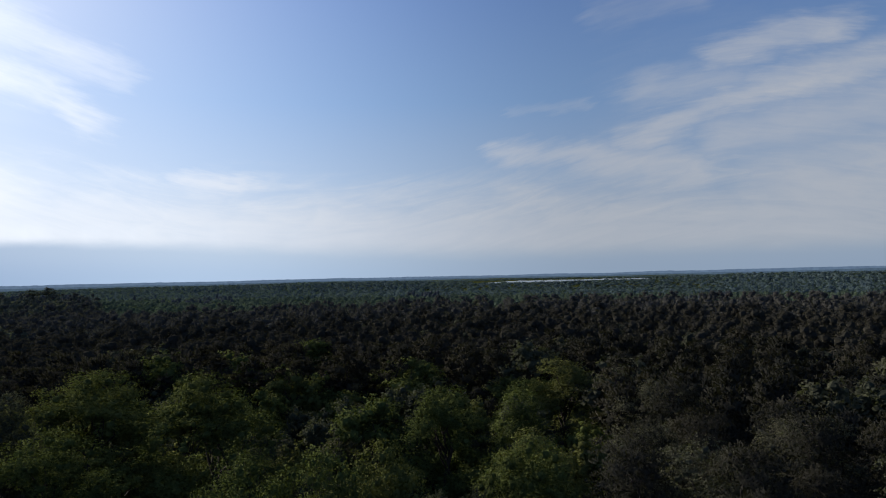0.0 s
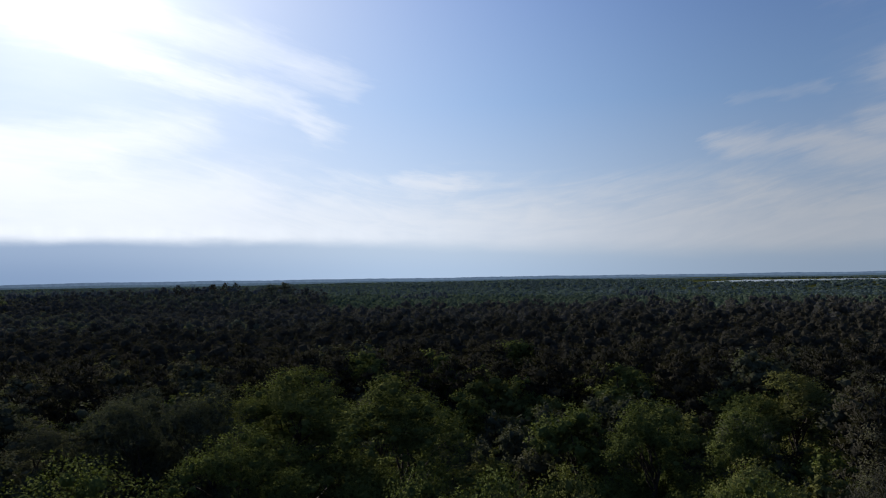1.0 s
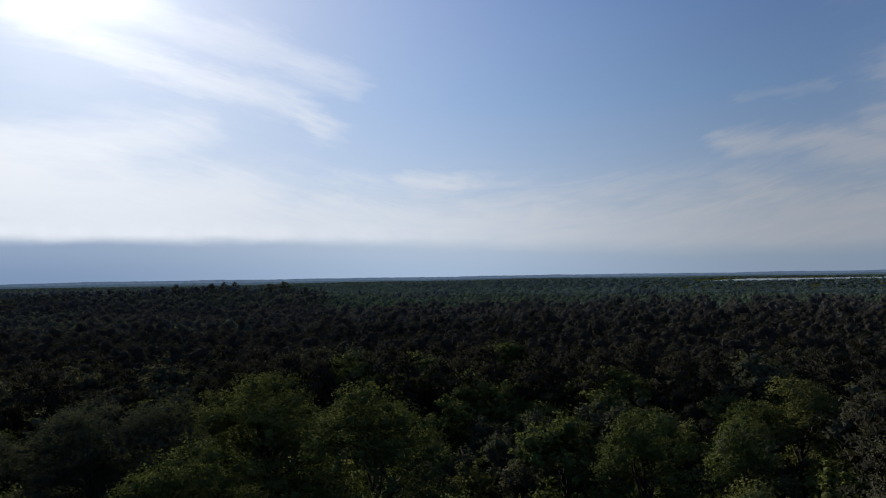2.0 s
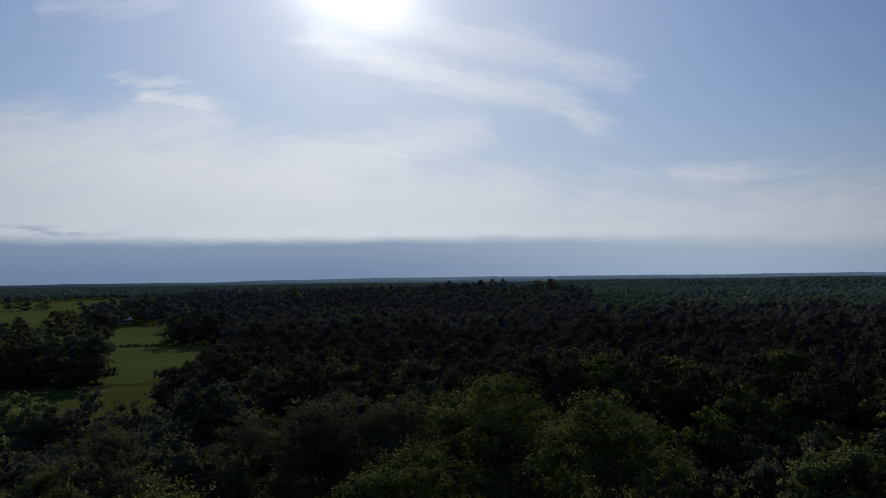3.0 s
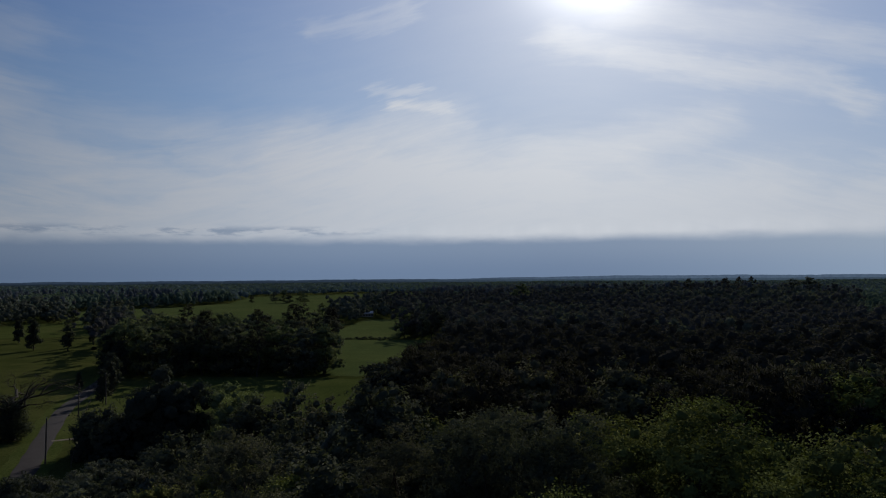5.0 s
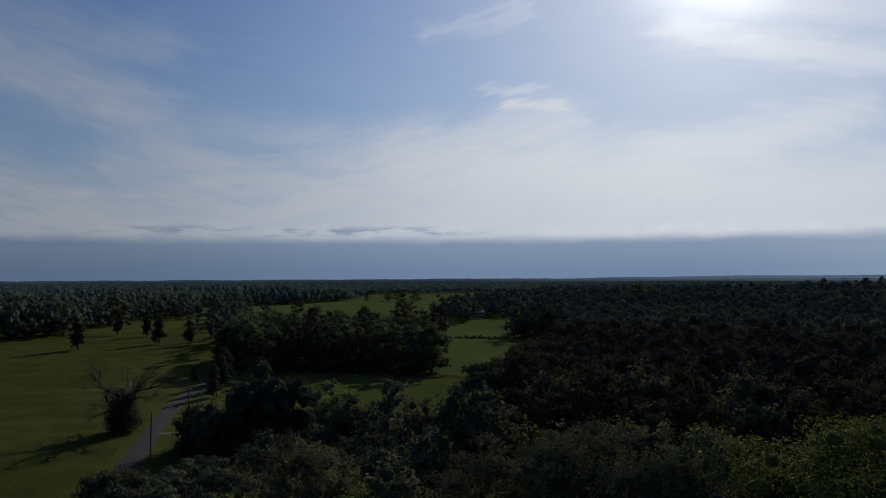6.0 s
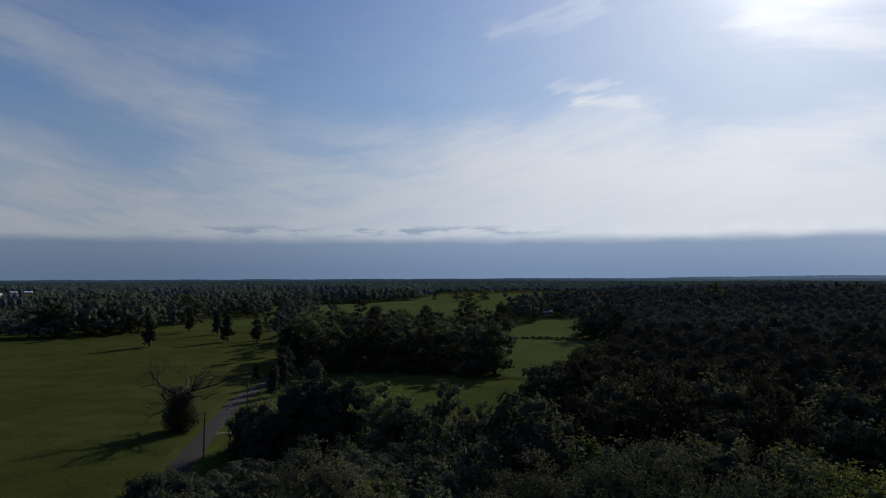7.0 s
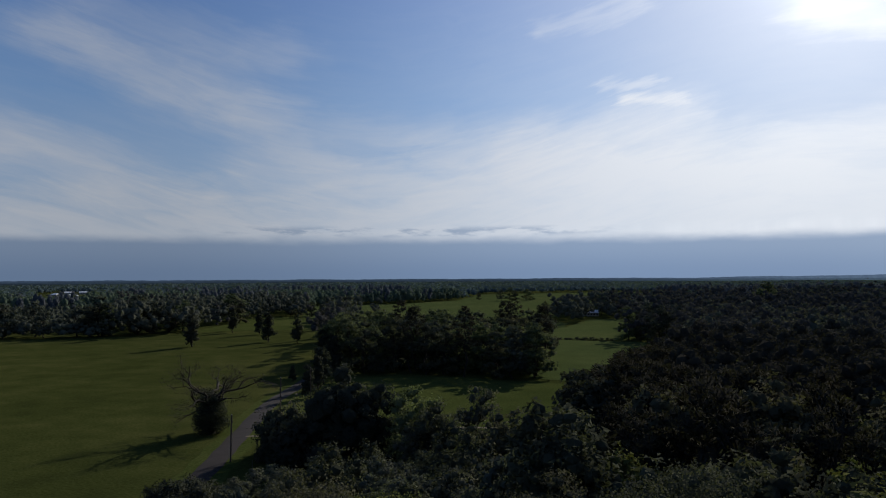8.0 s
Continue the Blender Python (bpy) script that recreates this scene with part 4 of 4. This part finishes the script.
# the woods farther off, as one mass for each kind
def wood_mass(name, pts, heights, radii, n, size, mat, label, squash=0.55, most=8.0, lobes=6):
    """Crowns of many trees in one mesh: each a heap of billows skinned with leaf sprays."""
    k = len(pts)
    deep = np.minimum(heights * squash, most)
    heart = np.column_stack([pts, ground_z(pts[:, 0], pts[:, 1]) + heights - deep * 0.5])
    way_up = rng.uniform(-0.55, 1.0, (k, lobes))
    way_up[:, 0] = 1.0 if lobes > 1 else 0.0
    if lobes > 1:
        way_up[:, -1] = -0.7
    girth = np.sqrt(np.maximum(1.0 - np.abs(way_up) ** 2.2, 0.0))
    a = rng.uniform(0, 2 * math.pi, (k, 1)) + np.arange(lobes) * 2.4 + rng.normal(size=(k, lobes)) * 0.4
    R, D = radii[:, None], deep[:, None]
    fat = rng.uniform(0.36, 0.58, (k, lobes)) * R if lobes > 3 else rng.uniform(0.55, 0.85, (k, lobes)) * R
    tall = np.minimum(fat * 0.85, D * 0.4) if lobes > 3 else D * rng.uniform(0.28, 0.40, (k, lobes)) * (1.0 if lobes > 1 else 1.25)
    c = np.stack([heart[:, None, 0] + np.cos(a) * girth * (R - fat * 0.7), heart[:, None, 1] + np.sin(a) * girth * (R - fat * 0.7),
                  heart[:, None, 2] + way_up * (D * 0.5 - tall * 0.8)], -1).reshape(-1, 3)
    spread = np.column_stack([fat.ravel(), fat.ravel(), tall.ravel()])
    m = max(1, n // lobes)
    C, S = np.repeat(c, m, 0), np.repeat(spread, m, 0)
    d = unit(len(C))
    d[:, 2] = np.where(d[:, 2] < -0.4, -d[:, 2], d[:, 2])
    p = C + d * S * rng.uniform(0.7, 1.22, len(C))[:, None]
    sz = np.repeat(size, m * lobes) if np.ndim(size) else size
    v, f = cards(p, d + np.array([0, 0, 0.15]), sz, 1.0, 0.5, 3)
    tri, way_out = lumps(c, spread * 0.66)
    v, d = np.concatenate([v, tri]), np.concatenate([d, way_out]) * 0.65 + np.array([0, 0, 0.5])
    d /= np.linalg.norm(d, axis=1)[:, None] + 1e-9
    ob = new(name, mesh_of(name, v, np.arange(len(v)).reshape(-1, 3), mat, d))
    return tagged(ob, label, "woods", kind="stuff")


def scatter(r0, r1, spacing):
    """Jittered places for trees in a ring of land that the way overlooks."""
    out_pts = []
    r = r0
    while r < r1:
        w = spacing(r) if callable(spacing) else spacing
        n = int(r * radians(150) / w)
        a = np.radians(-92 + 150 * (np.arange(n) + rng.uniform(-0.35, 0.35, n)) / n)
        rr = r + rng.uniform(-0.4, 0.4, n) * w
        out_pts.append(np.column_stack([-np.sin(a) * rr, np.cos(a) * rr]))
        r += w * 0.85
    p = np.concatenate(out_pts)
    return p[~in_field(p[:, 0], p[:, 1])]


def heading(p):
    return np.degrees(np.arctan2(-p[:, 0], p[:, 1]))


def sort_wood(p):
    """Share out places between broad-leaved trees and pines by drifting patches."""
    v = np.array([noise.noise(Vector((x * 0.012, y * 0.012, 3.7))) for x, y in p])
    r, a = np.hypot(p[:, 0], p[:, 1]), heading(p)
    lean = np.where(a > 6, 0.15, np.where(r < 372, -0.34, np.where(a < -26, 0.6, -0.22)))
    broad = (v + lean + rng.normal(size=len(p)) * 0.10) > 0.0
    return p[broad], p[~broad]


def valley(pts):
    return heading(pts) < -26


p = scatter(112, 235, 6.3)
p = p[np.hypot(p[:, 0] - 2, p[:, 1] - 10) > NEAR_EDGE]
b, q = sort_wood(p)
wood_mass("broadleaf_wood", b, rng.uniform(13, 19, len(b)), rng.uniform(3.4, 5.2, len(b)), 230, 0.55, LEAF_DULL, "mixed broad-leaved woods round the fields", 0.7, 12.0, 9)
wood_mass("pine_wood", q, rng.uniform(17, 22.5, len(q)), rng.uniform(2.7, 4.0, len(q)), 330, 0.40, NEEDLE, "dark pine woods beyond the near trees", 0.5, 10.0, 9)
p = scatter(235, 410, 7.6)
b, q = sort_wood(p)
v_b, b = b[valley(b) & (np.hypot(b[:, 0], b[:, 1]) < 372)], b[~valley(b)]
wood_mass("broadleaf_wood", b, rng.uniform(12, 20, len(b)), rng.uniform(3.8, 6.0, len(b)), 130, 0.8, LEAF_MID_HAZE, "broad-leaved woods round the pastures", 0.95, 17.0, 9)
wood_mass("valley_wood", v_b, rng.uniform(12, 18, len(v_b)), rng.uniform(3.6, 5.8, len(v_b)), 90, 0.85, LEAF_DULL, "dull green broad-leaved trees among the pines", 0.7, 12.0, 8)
wood_mass("pine_wood", q, rng.uniform(15.5, 20.5, len(q)), rng.uniform(3.0, 4.6, len(q)), 170, 0.55, NEEDLE_MID_HAZE, "dark pine woods in the middle distance", 0.5, 10.0, 8)
p = scatter(395, 720, lambda r: 9.0 + (r - 420) * 0.004)
a = heading(p)
low = (a > 41) & (a < 48.5)
b, q = sort_wood(p[~low])
wood_mass("low_wood", p[low], rng.uniform(6, 11, low.sum()), rng.uniform(3.6, 6.2, low.sum()), 30, 1.2, LEAF_MID_HAZE, "low scrubby woods before the far sheds", 0.9, 8.0, 5)
v_b, b = b[valley(b)], b[~valley(b)]
wood_mass("valley_wood", v_b, rng.uniform(11, 16, len(v_b)), rng.uniform(4.2, 6.8, len(v_b)), 25, 1.2, LEAF_FAR_HAZE, "green broad-leaved woods of the valley", 0.95, 15.0, 5)
wood_mass("far_broadleaf_wood", b, rng.uniform(11, 21, len(b)), rng.uniform(4.4, 7.2, len(b)), 40, 1.2, LEAF_MID_HAZE, "far green broad-leaved woods", 0.95, 16.0, 7)
wood_mass("far_pine_wood", q, rng.uniform(13, 23, len(q)), rng.uniform(3.4, 5.4, len(q)), 30, 1.1, NEEDLE_MID_HAZE, "far dark pine woods", 0.9, 20.0, 6)
p = scatter(720, 1100, 10.0)
b, q = sort_wood(p)
wood_mass("far_broadleaf_wood", b, rng.uniform(11, 19, len(b)), rng.uniform(4.6, 7.4, len(b)), 14, 1.8, LEAF_FAR_HAZE, "far green broad-leaved woods beyond the river wood", 0.97, 19.0, 3)
wood_mass("far_pine_wood", q, rng.uniform(12, 24, len(q)), rng.uniform(4.4, 6.6, len(q)), 15, 1.7, NEEDLE_FAR_HAZE, "far dark pine woods on the ridge", 0.95, 22.0, 3)
p = scatter(1100, 3400, lambda r: 14 + (r - 1100) * 0.012)
a, far = heading(p), np.hypot(p[:, 0], p[:, 1])
high = np.where((a > -30) & (a < 8), rng.uniform(7, 11, len(p)), rng.uniform(9, 16, len(p))) * np.where((a < -50) & (a > -72) & (far > 1450), 0.5, 1.0) * np.where(far > 2300, 0.65, 1.0)
wood_mass("distant_wood", p, high, 7 + far * 0.004, 8, 3.0 + far * 0.0012, LEAF_DISTANT_HAZE, "distant woods with painted blue-green haze towards the horizon", 0.98, 16.0, 1)

# ---------------------------------------------------------------- hills on the horizon
def backdrop(name, radius, tops, ragged, towards_sun, away, label, a0=-96.0, a1=62.0):
    """A glowing strip of far wooded hills, haze painted in, paler under the sun."""
    m, N = material(name)
    x, y, z = N.split(position(N))
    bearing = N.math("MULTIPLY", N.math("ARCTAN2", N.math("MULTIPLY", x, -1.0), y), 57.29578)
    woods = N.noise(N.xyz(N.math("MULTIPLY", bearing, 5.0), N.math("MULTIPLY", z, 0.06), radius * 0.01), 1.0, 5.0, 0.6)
    # sunward haze is a painted colour; the strip glows instead of being lit
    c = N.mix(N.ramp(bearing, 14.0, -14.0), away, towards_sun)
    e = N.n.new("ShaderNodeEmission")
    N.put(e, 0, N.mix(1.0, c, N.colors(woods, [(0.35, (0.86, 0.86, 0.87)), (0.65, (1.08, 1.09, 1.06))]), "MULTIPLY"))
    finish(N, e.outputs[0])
    verts, faces, n = [], [], 900
    for i in range(n + 1):
        a = a0 + (a1 - a0) * i / n
        h = float(np.interp(a, (-90, -60, -30, -10, 5, 30, 60), tops))
        h += ragged * (noise.noise(Vector((a * 0.25, radius, 0.3))) + 0.4 * noise.noise(Vector((a * 2.3, radius, 1.3))) + 0.3 * noise.noise(Vector((a * 9.0, radius, 2.3))))
        h -= 0.5 * (1.0 - min(1.0, min(i, n - i) / 20.0))
        x, y = -math.sin(radians(a)) * radius, math.cos(radians(a)) * radius
        verts += [(x, y, -40.0), (x, y, 33.5 + radius * math.tan(radians(h)))]
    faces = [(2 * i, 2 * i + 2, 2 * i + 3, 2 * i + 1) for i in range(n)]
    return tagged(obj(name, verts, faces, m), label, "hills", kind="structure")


backdrop("backdrop_far", 4850, (-0.08, -0.16, -0.14, -0.10, -0.24, -0.22, -0.14), 0.05, (0.085, 0.128, 0.20), (0.030, 0.048, 0.080), "wooded hills with painted blue haze on the horizon")
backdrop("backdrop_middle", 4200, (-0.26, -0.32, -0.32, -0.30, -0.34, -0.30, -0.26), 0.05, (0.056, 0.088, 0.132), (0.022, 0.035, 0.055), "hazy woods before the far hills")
backdrop("backdrop_near", 3500, (-0.40, -0.46, -0.46, -0.44, -0.44, -0.40, -0.36), 0.05, (0.036, 0.058, 0.078), (0.015, 0.024, 0.036), "woods with painted blue-green haze before the hazy hills")

# ---------------------------------------------------------------- by the road
def part(name, bm, mat, parent, label="", smoothed=False):
    me = bpy.data.meshes.new(name)
    bm.to_mesh(me)
    bm.free()
    if smoothed:
        me.shade_smooth()
    me.materials.append(mat)
    ob = new(name, me)
    ob.parent = parent
    return tagged(ob, label) if label else ob


def rod(bm, a, b, r0, r1, sides=8):
    a, b = Vector(a), Vector(b)
    m = Matrix.Translation((a + b) / 2) @ (b - a).to_track_quat("Z", "Y").to_matrix().to_4x4()
    bmesh.ops.create_cone(bm, cap_ends=True, segments=sides, radius1=r0, radius2=r1, depth=(b - a).length, matrix=m)


def box(bm, size, at, turn=0.0, bevel=0.0):
    made = bmesh.ops.create_cube(bm, size=1, matrix=Matrix.Translation(at) @ Matrix.Rotation(turn, 4, "Z") @ Matrix.Diagonal((*size, 1)))
    if bevel:
        bmesh.ops.bevel(bm, geom=[e for e in bm.edges if e.verts[0] in made["verts"]], offset=bevel, segments=1, affect="EDGES")


INSULATOR = plain("grey_porcelain", (0.25, 0.25, 0.26), (0.35, 0.35, 0.36), 5.0, 0.3)


def utility_pole(height=8.2):
    top = tagged(new("utility_pole"), "weathered wooden utility pole beside the country road", "utility pole", "poles along the road")
    bm = bmesh.new()
    rod(bm, (0, 0, -0.6), (0, 0, height), 0.16, 0.115, 12)
    part("pole", bm, POLE_WOOD, top, smoothed=False)
    bm = bmesh.new()
    rod(bm, (0, 0, height), (0, 0, height + 0.16), 0.05, 0.035)
    rod(bm, (0, 0, height + 0.05), (0, 0, height + 0.10), 0.08, 0.08)
    part("insulator", bm, INSULATOR, top, "grey porcelain insulator")
    bm = bmesh.new()
    box(bm, (0.22, 0.05, 0.10), (0.2, 0, height - 1.3), 0, 0.01)
    rod(bm, (0.3, 0, height - 1.36), (0.3, 0, height - 1.2), 0.04, 0.04)
    part("bracket", bm, POLE_WOOD, top)
    return top


POLES = ((-74.2, 145.5), (-92.5, 190.5), (-95.5, 210))
first = utility_pole()
for i, (x, y) in enumerate(POLES):
    m = pose(x, y, float(ground_z(x, y)), rng.normal() * 1.0, rng.normal() * 1.0, 66)
    if i == 0:
        first.matrix_basis = m
    else:
        copy_thing(first, m)


def ivy_tree():
    """The stag-headed tree in the pasture: bare crooked limbs over a stem smothered in ivy."""
    top = tagged(new("dead_tree"), "half-dead tree with bare crooked limbs and ivy-clad trunk", "tree")
    wood = [limb((0, 0, -0.5), (0.5, 0.2, 9.0), 0.75, 0.4, 0, 6)]

    def grow(a, d, length, r, depth):
        b = [a[k] + d[k] * length for k in range(3)]
        wood.append(limb(a, b, r, r * 0.55, rng.normal() * 0.25, 4))
        if depth == 0 or r < 0.015:
            return
        for _ in range(2):
            e = Vector(d) + Vector(unit(1)[0]) * 0.85
            e.z += 0.12
            t = rng.uniform(0.55, 1.0)
            grow([a[k] + d[k] * length * t for k in range(3)], tuple(e.normalized()), length * rng.uniform(0.5, 0.75), r * 0.52, depth - 1)

    for i in range(10):
        a = i * 0.628 + rng.normal() * 0.2
        rise = rng.uniform(-0.15, 0.9)
        d = Vector((math.cos(a), math.sin(a), rise)).normalized()
        grow((0.3, 0.15, rng.uniform(4.6, 9.0)), tuple(d), rng.uniform(3.4, 6.4), 0.34, 4)
    v, f = join(wood)
    t = new("trunk", mesh_of("trunk", v, f, BARK))
    t.parent = top
    n = 12000
    # lumps of ivy up the stem and out along the lower limbs
    balls = [(rng.normal() * 0.7, rng.normal() * 0.7, h, 2.0 + 0.7 * rng.uniform()) for h in np.linspace(0.7, 8.6, 10)]
    for i in range(16):
        q = i * 2.4
        out_by = rng.uniform(0.8, 2.9)
        balls.append((math.cos(q) * out_by, math.sin(q) * out_by, rng.uniform(1.6, 9.0), rng.uniform(1.0, 1.9)))
    balls = np.array(balls)
    w = balls[:, 3] ** 2
    pick = balls[rng.choice(len(balls), n, p=w / w.sum())]
    o = unit(n)
    c = pick[:, :3] + o * (pick[:, 3] * rng.uniform(0.3, 1.15, n) ** 0.6)[:, None]
    c[:, 2] = np.maximum(c[:, 2], 0.1)
    v, f = cards(c, o, 0.3, 1.0, 0.8, 3)
    ivy = new("ivy", mesh_of("ivy", v, f, LEAF_DARK, o))
    ivy.parent = top
    tagged(ivy, "dense dark ivy")
    # twigs with a haze of young leaves
    tips = np.array([w[0][-1] for w in wood[1:]])
    k = 5200
    c = tips[rng.integers(0, len(tips), k)] + rng.normal(size=(k, 3)) * 0.6
    v, f = cards(c, unit(k), 0.17, 1.0, 1.0, 3)
    twigs = new("twig_spray", mesh_of("twig_spray", v, f, BARK))
    twigs.parent = top
    top.matrix_basis = pose(-93, 164.5, float(ground_z(-93, 164.5)), 0, 0, 30) @ Matrix.Diagonal((1.2, 1.2, 0.86, 1.0))
    return top


woods_rng, rng = rng, np.random.default_rng(12)
ivy_tree()
rng = woods_rng

plant(BUSH, -178, 362, top_z=1.7, wide=1.2, label="low dark shrub in the open pasture", group="bushes by the road")

# fence of posts and wire along the paddock and the road
FENCE_WOOD = plain("grey_fence_post", (0.06, 0.05, 0.042), (0.12, 0.105, 0.09), 2.0, 0.9)


def fence(points, gap, text):
    top = tagged(new("wire_fence"), text, "fence", "fences")
    line = []
    for (x0, y0), (x1, y1) in zip(points[:-1], points[1:]):
        n = max(1, int(math.hypot(x1 - x0, y1 - y0) / gap))
        line += [(x0 + (x1 - x0) * i / n, y0 + (y1 - y0) * i / n) for i in range(n)]
    line.append(points[-1])
    bm = bmesh.new()
    rod(bm, (0, 0, -0.3), (0, 0, 1.35), 0.075, 0.06, 6)
    me = bpy.data.meshes.new("post")
    bm.to_mesh(me)
    bm.free()
    me.materials.append(FENCE_WOOD)
    zs = [float(ground_z(x, y)) for x, y in line]
    for (x, y), z in zip(line, zs):
        ob = new("post", me)
        ob.parent = top
        ob.matrix_basis = pose(x, y, z, rng.normal() * 2, rng.normal() * 2, 0)
    for h in (0.5, 0.9, 1.25):
        bm = bmesh.new()
        for i in range(len(line) - 1):
            rod(bm, (*line[i], zs[i] + h), (*line[i + 1], zs[i + 1] + h), 0.008, 0.008, 3)
        part("wire", bm, FENCE_WOOD, top)


fence(((-68, 143), (-79, 166), (-91, 190), (-99, 208), (-107, 226), (-118, 252)), 4.0, "post and wire fence between road and paddock")
fence(((-44, 411), (-60, 412), (-78, 411)), 4.0, "post and wire fence between two small pastures")
fence(((-30, 262), (-24, 222), (-22, 200)), 4.5, "post and wire fence beside the pine wood")

# hedge along the fence between the small fields
for i in range(14):
    x = -43 - i * 2.6 + rng.uniform(-0.8, 0.8)
    plant(HEDGE, x, 413 + rng.uniform(-0.6, 0.6), top_z=float(ground_z(x, 413)) + rng.uniform(1.0, 1.9), wide=1.3, label="low dark bush in a hedge between pastures", group="bushes of the hedge")

# far buildings
ROOF = plain("white_metal_roof", (0.55, 0.56, 0.58), (0.72, 0.73, 0.75), 0.6, 0.45)
SIDING = plain("pale_siding", (0.32, 0.31, 0.30), (0.45, 0.44, 0.42), 0.8, 0.8)
PANE = plain("dark_window_glass", (0.02, 0.025, 0.03), (0.03, 0.035, 0.04), 0.5, 0.15)


def barn(x, y, length, width, eaves, rise, turn, name, text, category, windows=4):
    top = tagged(new(name), text, category)
    bm = bmesh.new()
    box(bm, (length, width, eaves), (0, 0, eaves / 2))
    part("wall", bm, SIDING, top)
    bm = bmesh.new()
    L, Wd = length / 2 + 0.4, width / 2 + 0.4
    q = [bm.verts.new(p) for p in ((-L, -Wd, eaves - 0.05), (L, -Wd, eaves - 0.05), (L, 0, eaves + rise), (-L, 0, eaves + rise), (-L, Wd, eaves - 0.05), (L, Wd, eaves - 0.05))]
    for f in ((0, 1, 2, 3), (3, 2, 5, 4), (0, 3, 4), (1, 5, 2), (0, 4, 5, 1)):
        bm.faces.new([q[i] for i in f])
    part("roof", bm, ROOF, top, "pale metal roof")
    for i in range(windows):
        bm = bmesh.new()
        box(bm, (1.4, 0.12, 1.3), (-length / 2 + length * (i + 0.5) / windows, -width / 2 - 0.02, eaves * 0.55))
        part("window", bm, PANE, top)
    top.matrix_basis = pose(x, y, float(ground_z(x, y)), 0, 0, turn)


barn(-89, 640, 9, 7, 3.0, 1.8, 12, "farmhouse", "low farmhouse with pale roof among trees", "house")
barn(-98, 646, 6, 4, 2.5, 1.6, 20, "shed", "small pale farm shed among trees", "shed", 2)
barn(-1228, 1206, 15, 10, 4, 1.8, 44, "warehouse", "long white-roofed shed far beyond the fields", "shed", 6)
barn(-1210, 1226, 15, 10, 4, 1.8, 44, "warehouse", "white-roofed shed far beyond the fields", "shed", 5)
for x, y, turn in ((-1130, 1080, 20), (-1060, 1050, 60), (-1010, 1012, 35), (-1180, 1130, 10)):
    barn(x, y, 9, 7, 3.0, 1.6, turn, "house", "pale low house far off among trees", "house", 3)

for made in [o for o in scene.objects if o.name in TALL and o.name not in used]:
    for o in (*made.children_recursive, made):
        bpy.data.objects.remove(o)
